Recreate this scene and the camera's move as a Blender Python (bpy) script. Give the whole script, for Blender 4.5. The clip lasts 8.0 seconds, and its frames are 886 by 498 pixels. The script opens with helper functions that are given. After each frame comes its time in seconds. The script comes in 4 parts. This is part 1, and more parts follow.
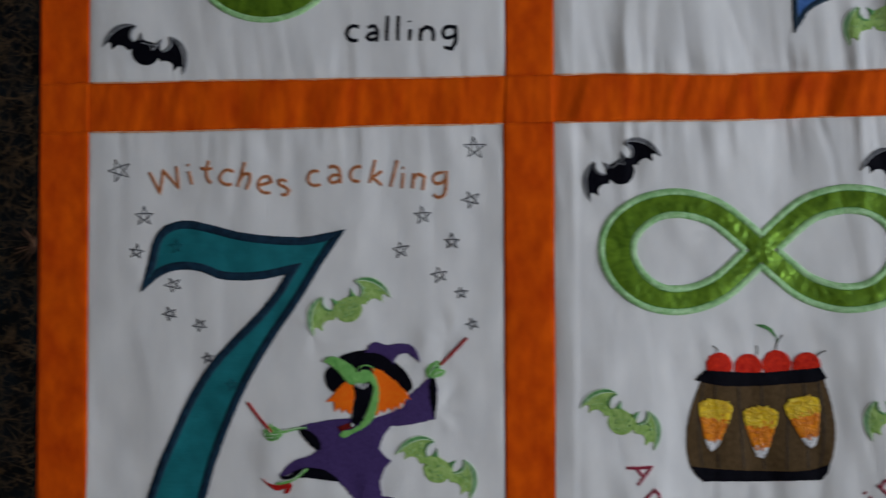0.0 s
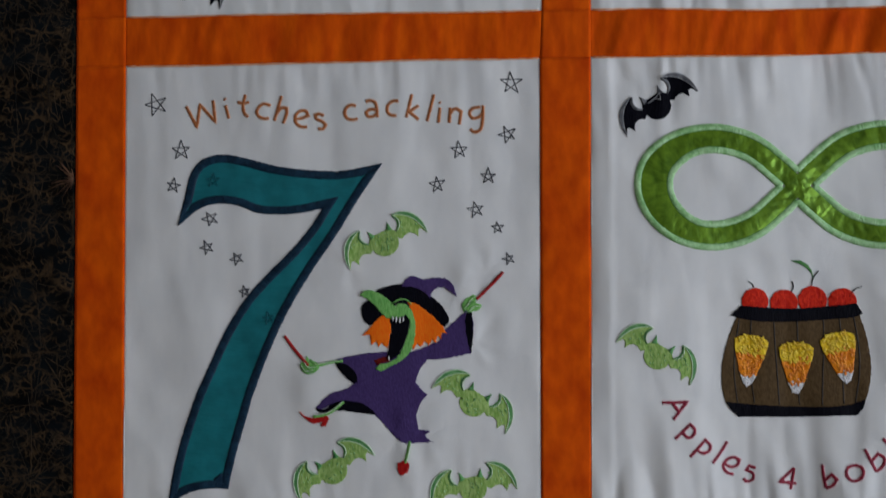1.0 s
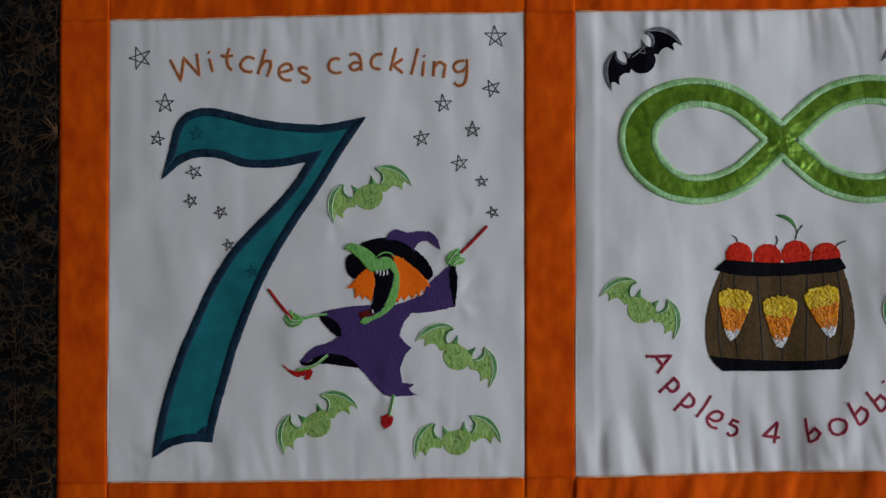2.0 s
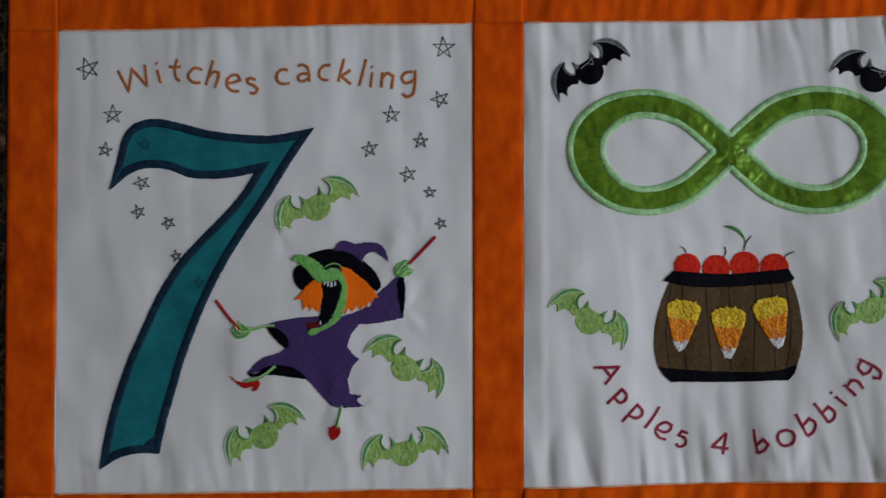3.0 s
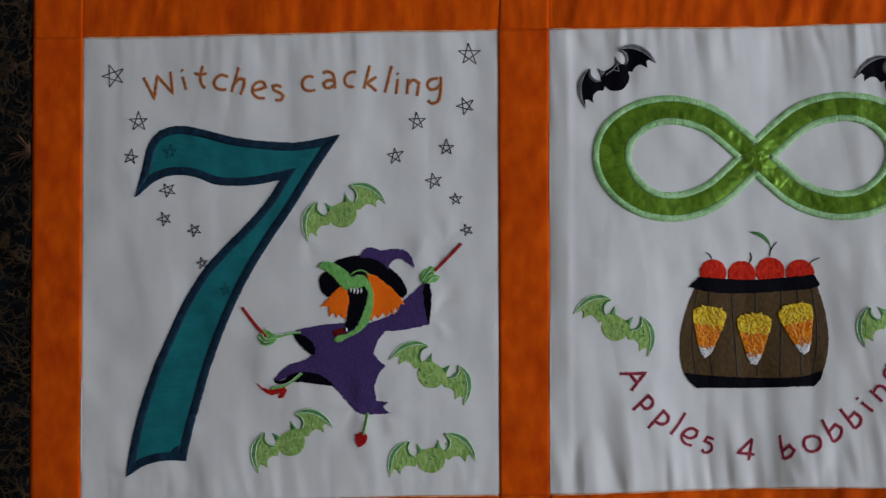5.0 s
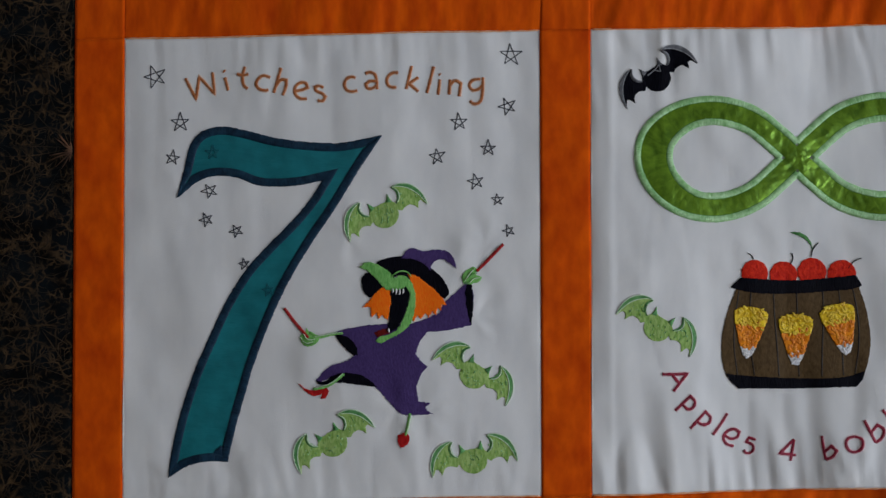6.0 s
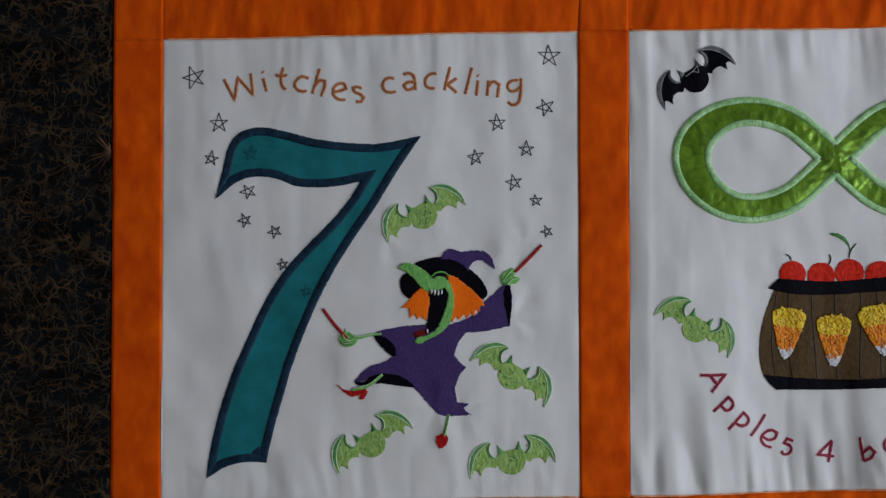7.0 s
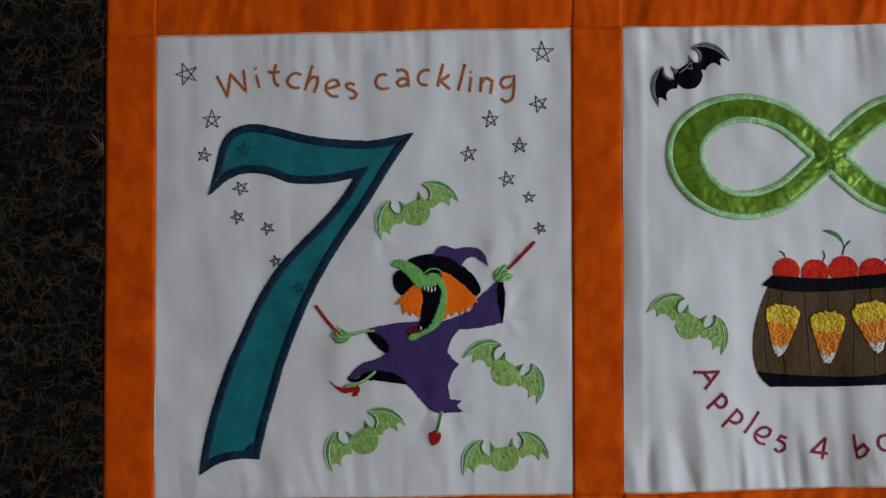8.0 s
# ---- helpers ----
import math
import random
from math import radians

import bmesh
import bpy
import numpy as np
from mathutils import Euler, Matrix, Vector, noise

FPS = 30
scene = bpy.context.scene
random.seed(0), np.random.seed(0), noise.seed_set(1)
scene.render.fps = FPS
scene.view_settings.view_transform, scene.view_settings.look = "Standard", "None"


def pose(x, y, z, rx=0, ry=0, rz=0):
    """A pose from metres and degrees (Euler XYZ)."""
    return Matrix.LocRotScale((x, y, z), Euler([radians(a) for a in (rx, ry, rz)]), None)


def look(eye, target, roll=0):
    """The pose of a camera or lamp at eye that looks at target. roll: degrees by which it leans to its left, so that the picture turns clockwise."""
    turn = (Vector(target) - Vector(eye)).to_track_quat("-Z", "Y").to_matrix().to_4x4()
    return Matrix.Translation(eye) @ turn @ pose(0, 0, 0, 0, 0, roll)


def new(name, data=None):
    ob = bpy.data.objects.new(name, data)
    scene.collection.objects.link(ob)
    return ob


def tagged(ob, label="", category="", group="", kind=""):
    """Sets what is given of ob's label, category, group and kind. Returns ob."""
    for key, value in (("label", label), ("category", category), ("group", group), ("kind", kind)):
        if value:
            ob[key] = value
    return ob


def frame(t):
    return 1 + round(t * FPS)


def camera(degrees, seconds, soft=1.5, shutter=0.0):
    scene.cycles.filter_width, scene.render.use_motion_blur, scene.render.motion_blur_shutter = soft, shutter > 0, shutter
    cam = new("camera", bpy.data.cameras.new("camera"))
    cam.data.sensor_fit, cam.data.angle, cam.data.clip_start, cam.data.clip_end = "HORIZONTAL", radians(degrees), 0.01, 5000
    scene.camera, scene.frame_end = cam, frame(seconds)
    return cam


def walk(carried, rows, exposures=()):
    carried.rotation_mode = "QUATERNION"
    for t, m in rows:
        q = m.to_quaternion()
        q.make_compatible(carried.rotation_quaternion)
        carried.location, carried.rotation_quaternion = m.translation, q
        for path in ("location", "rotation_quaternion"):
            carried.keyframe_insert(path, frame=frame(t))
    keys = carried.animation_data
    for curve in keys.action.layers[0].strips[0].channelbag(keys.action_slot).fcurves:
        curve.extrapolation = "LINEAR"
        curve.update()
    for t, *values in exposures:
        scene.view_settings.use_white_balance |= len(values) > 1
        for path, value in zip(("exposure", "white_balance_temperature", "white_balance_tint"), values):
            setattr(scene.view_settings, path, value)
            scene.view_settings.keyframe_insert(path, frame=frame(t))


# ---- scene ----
cam = camera(60.0, 8.0, soft=1.4, shutter=0.5)
Z0 = 1.45  # height of the pattern's origin above the floor
ROWS = [
    (0, 0.0394, -0.4004, 0.0464, 0.08, 1.05, 0.11),
    (0.1, 0.0271, -0.4000, 0.0475, 0.06, 0.94, 0.07),
    (0.2, 0.0191, -0.4000, 0.0478, 0.06, 0.87, 0.04),
    (0.3, 0.0156, -0.4000, 0.0485, 0.07, 0.82, 0.02),
    (0.4, 0.0144, -0.4000, 0.0481, 0.09, 0.78, 0.00),
    (0.5, 0.0153, -0.4016, 0.0463, 0.14, 0.72, -0.01),
    (0.6, 0.0163, -0.4000, 0.0386, 0.11, 0.74, -0.01),
    (0.7, 0.0177, -0.4000, 0.0336, 0.10, 0.75, -0.01),
    (0.8, 0.0184, -0.4000, 0.0259, 0.11, 0.74, -0.01),
    (0.9, 0.0192, -0.4000, 0.0208, 0.16, 0.72, -0.02),
    (1, 0.0216, -0.4004, 0.0150, 0.24, 0.67, -0.03),
    (1.1, 0.0221, -0.4000, 0.0107, 0.16, 0.71, -0.02),
    (1.2, 0.0231, -0.4000, 0.0087, 0.12, 0.72, -0.00),
    (1.3, 0.0240, -0.4000, 0.0094, 0.11, 0.71, 0.01),
    (1.4, 0.0246, -0.4000, 0.0100, 0.14, 0.67, 0.02),
    (1.467, 0.0254, -0.4007, 0.0098, 0.17, 0.63, 0.03),
    (1.5, 0.0257, -0.4010, 0.0081, 0.19, 0.61, 0.04),
    (1.533, 0.0260, -0.4007, 0.0042, 0.18, 0.61, 0.02),
    (1.6, 0.0266, -0.4000, -0.0043, 0.16, 0.61, -0.00),
    (1.7, 0.0275, -0.4001, -0.0092, 0.17, 0.56, -0.05),
    (2.8, 0.0426, -0.4001, -0.0039, 0.07, 0.54, -0.09),
    (2.9, 0.0499, -0.4000, -0.0042, 0.03, 0.64, -0.08),
    (3, 0.0551, -0.3999, -0.0035, -0.01, 0.70, -0.09),
    (3.1, 0.0588, -0.4000, -0.0027, -0.02, 0.72, -0.06),
    (3.2, 0.0610, -0.4000, -0.0024, -0.02, 0.71, -0.03),
    (3.3, 0.0594, -0.4000, -0.0017, -0.04, 0.69, -0.02),
    (3.5, 0.0574, -0.3999, -0.0002, -0.06, 0.64, -0.01),
    (3.7, 0.0569, -0.4000, 0.0005, -0.07, 0.66, -0.02),
    (4, 0.0556, -0.4001, 0.0015, -0.11, 0.64, -0.02),
    (4.2, 0.0555, -0.4000, 0.0008, -0.08, 0.68, -0.00),
    (5.3, 0.0348, -0.4000, -0.0001, -0.08, 0.70, 0.02),
    (5.5, 0.0315, -0.3999, -0.0000, -0.10, 0.68, 0.04),
    (5.8, 0.0238, -0.4000, -0.0001, -0.07, 0.71, 0.04),
    (6, 0.0195, -0.3998, 0.0002, -0.06, 0.71, 0.04),
    (6.2, 0.0160, -0.4000, -0.0001, -0.01, 0.75, 0.03),
    (6.5, 0.0067, -0.3998, 0.0001, 0.05, 0.77, 0.03),
    (6.7, 0.0031, -0.4000, 0.0001, 0.02, 0.79, 0.01),
    (7, 0.0000, -0.4000, 0.0000, -0.00, 0.80, 0.00),
    (7.3, 0.0006, -0.4000, -0.0003, 0.03, 0.81, -0.00),
    (7.5, 0.0024, -0.4000, -0.0010, 0.08, 0.81, -0.01),
    (7.8, 0.0040, -0.4000, -0.0016, 0.05, 0.80, -0.01),
    (8, 0.0039, -0.3995, -0.0016, 0.05, 0.79, -0.01),
]
walk(cam, [(t, pose(x, y, Z0 + z, 90 + pitch, roll, yaw)) for t, x, y, z, yaw, pitch, roll in ROWS],
     [(0.0, -0.09), (0.4, -0.05), (1.7, -0.07), (2.8, -0.12), (4.2, -0.12), (5.5, -0.08), (6.5, -0.03), (8.0, 0.0)])

# ---- light: a window in the right wall, dim daylight ----
world = bpy.data.worlds.new("world")
world.use_nodes = True
scene.world = world
sky = world.node_tree.nodes.new("ShaderNodeTexSky")
sky.sky_type, sky.sun_disc, sky.sun_elevation, sky.sun_rotation = "NISHITA", False, radians(35), radians(120)
world.node_tree.nodes["Background"].inputs["Strength"].default_value = 0.08
world.node_tree.links.new(sky.outputs[0], world.node_tree.nodes["Background"].inputs["Color"])

ROOM_X0, ROOM_X1, ROOM_Y0, ROOM_Y1, ROOM_H = -2.3, 2.1, -2.9, 0.023, 2.5
WIN_Y0, WIN_Y1, WIN_Z0, WIN_Z1 = -1.75, -0.30, 0.55, 1.75
lamp = bpy.data.lights.new("window_daylight", "AREA")
lamp.shape, lamp.size, lamp.size_y, lamp.energy, lamp.color = "RECTANGLE", WIN_Y1 - WIN_Y0 - 0.1, WIN_Z1 - WIN_Z0 - 0.1, 38.8, (0.808, 0.886, 1.0)
daylight = new("window_daylight", lamp)
daylight.matrix_world = look((ROOM_X1 + 0.06, (WIN_Y0 + WIN_Y1) / 2, (WIN_Z0 + WIN_Z1) / 2), (0.1, -0.2, Z0))


# ---- materials ----
def ramp_mix(nt, fac, dark, light):
    node = nt.nodes.new("ShaderNodeMix")
    node.data_type = "RGBA"
    nt.links.new(fac, node.inputs["Factor"])
    node.inputs["A"].default_value, node.inputs["B"].default_value = (*dark, 1), (*light, 1)
    return node.outputs["Result"]


def noise_of(nt, vector, scale, detail=3.0, distortion=0.0):
    node = nt.nodes.new("ShaderNodeTexNoise")
    node.inputs["Scale"].default_value, node.inputs["Detail"].default_value = scale, detail
    node.inputs["Distortion"].default_value = distortion
    nt.links.new(vector, node.inputs["Vector"])
    return node.outputs["Fac"]


def stretched(nt, vector, scale, turn=(0, 0, 0)):
    node = nt.nodes.new("ShaderNodeMapping")
    node.inputs["Scale"].default_value, node.inputs["Rotation"].default_value = scale, [radians(a) for a in turn]
    nt.links.new(vector, node.inputs["Vector"])
    return node.outputs["Vector"]


def sharpened(nt, value, low, high):
    node = nt.nodes.new("ShaderNodeMapRange")
    node.inputs["From Min"].default_value, node.inputs["From Max"].default_value = low, high
    nt.links.new(value, node.inputs["Value"])
    return node.outputs["Result"]


def bumped(nt, shader, height, strength, distance):
    node = nt.nodes.new("ShaderNodeBump")
    node.inputs["Strength"].default_value, node.inputs["Distance"].default_value = strength, distance
    nt.links.new(height, node.inputs["Height"])
    nt.links.new(node.outputs["Normal"], shader.inputs["Normal"])


def material(name, rough, sheen=0.0, metal=0.0, gloss=0.25):
    m = bpy.data.materials.new(name)
    m.use_nodes = True
    shader = m.node_tree.nodes["Principled BSDF"]
    shader.inputs["Roughness"].default_value, shader.inputs["Metallic"].default_value = rough, metal
    shader.inputs["Sheen Weight"].default_value = sheen
    shader.inputs["Specular IOR Level"].default_value = gloss
    coords = m.node_tree.nodes.new("ShaderNodeTexCoord")
    return m, m.node_tree, shader, coords


def cotton(name, dark, light, blotch=60.0, slub=(1, 1, 1), sheen=0.0, weave=0.2):
    """Woven cotton: cloudy dye at two scales, and the fine relief of the weave."""
    m, nt, shader, co = material(name, 0.9, sheen, 0.0, 0.08)
    big = noise_of(nt, stretched(nt, co.outputs["Object"], slub), blotch, 4)
    nt.links.new(ramp_mix(nt, sharpened(nt, big, 0.3, 0.7), dark, light), shader.inputs["Base Color"])
    a = noise_of(nt, stretched(nt, co.outputs["Object"], (1500, 1500, 6000)), 1.0, 2)
    b = noise_of(nt, stretched(nt, co.outputs["Object"], (6000, 1500, 1500)), 1.0, 2)
    both = nt.nodes.new("ShaderNodeMath")
    nt.links.new(a, both.inputs[0])
    nt.links.new(b, both.inputs[1])
    bumped(nt, shader, both.outputs[0], weave, 0.0004)
    return m


def thread(name, dark, light, rough=0.5, bump=0.7, gloss=0.2):
    """Embroidery thread: stitches lie across a run (UV: metres along, and 0 to 1 across)."""
    m, nt, shader, co = material(name, rough, 0.0, 0.0, gloss)
    fine = noise_of(nt, stretched(nt, co.outputs["UV"], (1150, 1.6, 1)), 1.0, 3)
    patchy = noise_of(nt, co.outputs["Object"], 260, 3)
    mixed = nt.nodes.new("ShaderNodeMath")
    mixed.operation = "MULTIPLY_ADD"
    nt.links.new(fine, mixed.inputs[0])
    mixed.inputs[1].default_value = 0.6
    nt.links.new(patchy, mixed.inputs[2])
    nt.links.new(ramp_mix(nt, sharpened(nt, mixed.outputs[0], 0.6, 1.0), dark, light), shader.inputs["Base Color"])
    bumped(nt, shader, fine, bump, 0.0006)
    return m


def stitched_fill(name, dark, light, scale=420.0, turn=25, long=5.0, rough=0.65, bump=0.6, gloss=0.08):
    """An embroidered area: short parallel stitches, uneven in tone and height."""
    m, nt, shader, co = material(name, rough, 0.0, 0.0, gloss)
    runs = noise_of(nt, stretched(nt, co.outputs["Object"], (long, 1, 1), (0, turn, 0)), scale, 3, 0.4)
    nt.links.new(ramp_mix(nt, sharpened(nt, runs, 0.32, 0.68), dark, light), shader.inputs["Base Color"])
    bumped(nt, shader, runs, bump, 0.0005)
    return m


def foil(name, dark, light, rough=0.36):
    """Shiny metallic cloth, creased across its run (UV: metres along, and 0 to 1 across) and crushed a little."""
    m, nt, shader, co = material(name, rough, 0.0, 0.5, 0.4)
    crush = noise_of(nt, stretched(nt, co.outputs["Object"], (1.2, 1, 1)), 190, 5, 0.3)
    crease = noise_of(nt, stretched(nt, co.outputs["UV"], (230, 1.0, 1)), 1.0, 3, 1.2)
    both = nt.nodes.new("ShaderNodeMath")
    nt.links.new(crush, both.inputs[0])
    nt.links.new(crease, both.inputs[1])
    # the creases' sheen is put into the colour too: high places lighter, low ones darker
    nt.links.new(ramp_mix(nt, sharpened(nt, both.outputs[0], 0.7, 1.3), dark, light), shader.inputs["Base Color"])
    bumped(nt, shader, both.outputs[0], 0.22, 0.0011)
    return m


def printed_black(name, grounds, ink):
    """Black cotton with a worn net of bronze ink between blue-black patches."""
    m, nt, shader, co = material(name, 0.85, 0.0, 0.0, 0.06)
    ground = ramp_mix(nt, sharpened(nt, noise_of(nt, co.outputs["Object"], 55, 4), 0.4, 0.62), *grounds)
    warp = nt.nodes.new("ShaderNodeTexNoise")
    warp.inputs["Scale"].default_value, warp.inputs["Detail"].default_value = 90, 3
    nt.links.new(co.outputs["Object"], warp.inputs["Vector"])
    moved = nt.nodes.new("ShaderNodeVectorMath")
    moved.operation = "MULTIPLY_ADD"
    nt.links.new(warp.outputs["Color"], moved.inputs[0])
    moved.inputs[1].default_value = (0.012, 0.012, 0.012)
    nt.links.new(co.outputs["Object"], moved.inputs[2])
    nets = []
    for scale, width in ((95, 0.075), (210, 0.085)):
        cells = nt.nodes.new("ShaderNodeTexVoronoi")
        cells.feature = "DISTANCE_TO_EDGE"
        cells.inputs["Scale"].default_value = scale
        nt.links.new(moved.outputs[0], cells.inputs["Vector"])
        line = sharpened(nt, cells.outputs["Distance"], width, 0.0)
        worn = sharpened(nt, noise_of(nt, stretched(nt, co.outputs["Object"], (1, 1, 1.6)), scale * 0.5, 4), 0.42, 0.66)
        both = nt.nodes.new("ShaderNodeMath")
        both.operation = "MULTIPLY"
        nt.links.new(line, both.inputs[0])
        nt.links.new(worn, both.inputs[1])
        nets.append(both.outputs[0])
    most = nt.nodes.new("ShaderNodeMath")
    most.operation = "MAXIMUM"
    nt.links.new(nets[0], most.inputs[0])
    nt.links.new(nets[1], most.inputs[1])
    inked = nt.nodes.new("ShaderNodeMix")
    inked.data_type = "RGBA"
    nt.links.new(most.outputs[0], inked.inputs["Factor"])
    nt.links.new(ground, inked.inputs["A"])
    inked.inputs["B"].default_value = (*ink, 1)
    nt.links.new(inked.outputs["Result"], shader.inputs["Base Color"])
    weave = noise_of(nt, stretched(nt, co.outputs["Object"], (1500, 1500, 3000)), 1.0, 2)
    bumped(nt, shader, weave, 0.2, 0.0004)
    return m


def web_print(name, dark, light):
    """Metallic ink on black cloth, worn away in places."""
    m, nt, shader, co = material(name, 0.55, 0.0, 0.0, 0.15)
    ink = sharpened(nt, noise_of(nt, co.outputs["Object"], 75, 5), 0.42, 0.72)
    nt.links.new(ramp_mix(nt, ink, dark, light), shader.inputs["Base Color"])
    return m


def plaster(name, colour):
    m, nt, shader, co = material(name, 0.85)
    n = noise_of(nt, co.outputs["Object"], 9, 5)
    nt.links.new(ramp_mix(nt, n, [c * 0.88 for c in colour], colour), shader.inputs["Base Color"])
    bumped(nt, shader, noise_of(nt, co.outputs["Object"], 160, 3), 0.15, 0.002)
    return m


def satin(name, dark, light):
    """Smooth dyed satin, drawn into faint creases that run across it."""
    m, nt, shader, co = material(name, 0.5, 0.0, 0.0, 0.3)
    pulled = noise_of(nt, stretched(nt, co.outputs["Object"], (0.35, 1, 1.3), (0, 14, 0)), 75, 4, 0.5)
    nt.links.new(ramp_mix(nt, sharpened(nt, noise_of(nt, co.outputs["Object"], 110, 5), 0.32, 0.68), dark, light), shader.inputs["Base Color"])
    bumped(nt, shader, pulled, 0.35, 0.0030)
    return m


WHITE = cotton("white_cotton", (0.74, 0.745, 0.76), (0.83, 0.83, 0.835), 30, (2.5, 1, 1))
ORANGE = cotton("orange_cotton", (0.57, 0.054, 0.001), (0.83, 0.116, 0.002), 80, (1.4, 1, 0.8))
ORANGE_ACROSS = cotton("orange_cotton_crosswise", (0.57, 0.056, 0.001), (0.85, 0.122, 0.002), 95, (1.6, 1, 0.5))
BLACK_PRINT = printed_black("black_print_cotton", ((0.0012, 0.0016, 0.0020), (0.0040, 0.0068, 0.0090)), (0.100, 0.060, 0.029))
WEB_PRINT = web_print("bronze_web_print", (0.0025, 0.0023, 0.0022), (0.075, 0.045, 0.021))
WEB_BRIGHT = web_print("copper_web_print", (0.06, 0.03, 0.018), (0.30, 0.15, 0.085))
TEAL = satin("teal_satin", (0.004, 0.140, 0.168), (0.008, 0.198, 0.230))
COLLAR_RED = stitched_fill("deep_red_stitched_fill", (0.10, 0.006, 0.006), (0.18, 0.012, 0.010), 420, 10, 2.0)
NAVY = thread("navy_satin_stitch", (0.003, 0.015, 0.035), (0.009, 0.040, 0.078), 0.5)
BACKING = cotton("cream_backing", (0.55, 0.5, 0.42), (0.62, 0.58, 0.5))
GREY_THREAD = thread("charcoal_thread", (0.03, 0.033, 0.045), (0.08, 0.085, 0.105))
TEAL_DARK = thread("dark_teal_thread", (0.004, 0.095, 0.125), (0.007, 0.130, 0.160))
RUST = thread("rust_orange_thread", (0.34, 0.10, 0.032), (0.52, 0.185, 0.068))
# the two HALO colours imitate the coloured glow round the letters
RUST_HALO = thread("pale_orange_fringe", (0.70, 0.52, 0.42), (0.78, 0.64, 0.56), 0.6, 0.2)
CRIMSON = thread("crimson_thread", (0.19, 0.008, 0.028), (0.36, 0.022, 0.055))
PINK_HALO = thread("pale_pink_fringe", (0.72, 0.54, 0.57), (0.79, 0.66, 0.69), 0.6, 0.2)
BLACK = thread("black_thread", (0.002, 0.002, 0.005), (0.007, 0.008, 0.014), 0.6, gloss=0.08)
BLACK_FILL = stitched_fill("black_stitched_fill", (0.0015, 0.0015, 0.004), (0.0045, 0.0045, 0.009), 300, gloss=0.04)
SILVER = thread("silver_grey_thread", (0.22, 0.23, 0.25), (0.42, 0.43, 0.46))
IRON_GREY = thread("iron_grey_thread", (0.07, 0.073, 0.085), (0.20, 0.205, 0.225))
LIME_FILL = stitched_fill("lime_stitched_fill", (0.20, 0.38, 0.075), (0.43, 0.61, 0.21), 300, 60, 2.6)
LIME_DARK = thread("leaf_green_thread", (0.035, 0.15, 0.035), (0.10, 0.31, 0.085))
BAT_EDGE = thread("mid_green_thread", (0.07, 0.25, 0.08), (0.17, 0.42, 0.15))
LIME_PALE = thread("pale_green_thread", (0.55, 0.74, 0.50), (0.74, 0.86, 0.70))
MINT = thread("mint_green_satin_stitch", (0.22, 0.50, 0.17), (0.47, 0.76, 0.40), 0.40, 1.1, 0.45)
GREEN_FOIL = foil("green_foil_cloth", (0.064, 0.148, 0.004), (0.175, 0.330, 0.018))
BLUE_FOIL = foil("blue_foil_cloth", (0.02, 0.10, 0.40), (0.16, 0.36, 0.80))
PURPLE = stitched_fill("purple_stitched_fill", (0.052, 0.029, 0.120), (0.074, 0.044, 0.162), 520, 55, 2.0, bump=0.4)
SKIN_GREEN = stitched_fill("green_stitched_fill", (0.13, 0.40, 0.09), (0.26, 0.58, 0.17), 330, 40, 3.0)
HAIR_ORANGE = stitched_fill("bright_orange_stitched_fill", (1.0, 0.135, 0.004), (1.0, 0.215, 0.010), 420, 80, 4.0, bump=0.3)
RED_THREAD = thread("red_thread", (0.30, 0.008, 0.010), (0.48, 0.03, 0.03))
RED_FILL = stitched_fill("red_stitched_fill", (0.50, 0.009, 0.004), (0.74, 0.034, 0.010), 420, 20, 1.3, bump=0.9)
SHOE_RED = stitched_fill("dark_red_stitched_fill", (0.34, 0.008, 0.008), (0.55, 0.02, 0.02), 420, 10, 2.0)
BROWN = stitched_fill("brown_stitched_fill", (0.068, 0.040, 0.016), (0.112, 0.068, 0.029), 420, 70, 2.0, bump=0.35)
BROWN_LINE = thread("dark_brown_thread", (0.012, 0.008, 0.006), (0.03, 0.02, 0.012))
CORN_YELLOW = stitched_fill("yellow_stippled_stitches", (0.62, 0.34, 0.004), (1.0, 0.72, 0.03), 480, 15, 1.1, 0.45, 1.0, 0.15)
CORN_ORANGE = stitched_fill("orange_stippled_stitches", (0.66, 0.15, 0.002), (1.0, 0.34, 0.008), 480, 15, 1.1, 0.45, 1.0, 0.15)
CORN_YELLOW_LIGHT = thread("bright_yellow_thread", (0.64, 0.37, 0.008), (0.98, 0.74, 0.06), 0.45, 0.4, 0.3)
CORN_ORANGE_LIGHT = thread("bright_orange_thread", (0.64, 0.14, 0.003), (0.98, 0.36, 0.015), 0.45, 0.4, 0.3)
CORN_WHITE = stitched_fill("white_stippled_stitches", (0.55, 0.55, 0.6), (0.9, 0.9, 0.92), 560, 15, 1.1, 0.45, 1.6, 0.15)
SEAM_WHITE = thread("white_seam_edge", (0.72, 0.68, 0.66), (0.88, 0.85, 0.83), 0.7, 0.3)
SEAM_PEACH = thread("pale_peach_seam_edge", (0.74, 0.30, 0.13), (0.86, 0.52, 0.34), 0.7, 0.3)
WALL = plaster("wall_paint", (0.62, 0.60, 0.56))
CEILING = plaster("ceiling_paint", (0.78, 0.77, 0.75))
FLOOR_WOOD = stitched_fill("oak_floor", (0.16, 0.09, 0.045), (0.26, 0.16, 0.08), 14, 0, 0.15, 0.4, 0.1)
FRAME_WHITE = plaster("window_frame_paint", (0.8, 0.8, 0.78))

# ---- the quilt's lie: seams, folds and ripples ----
MM = 0.001
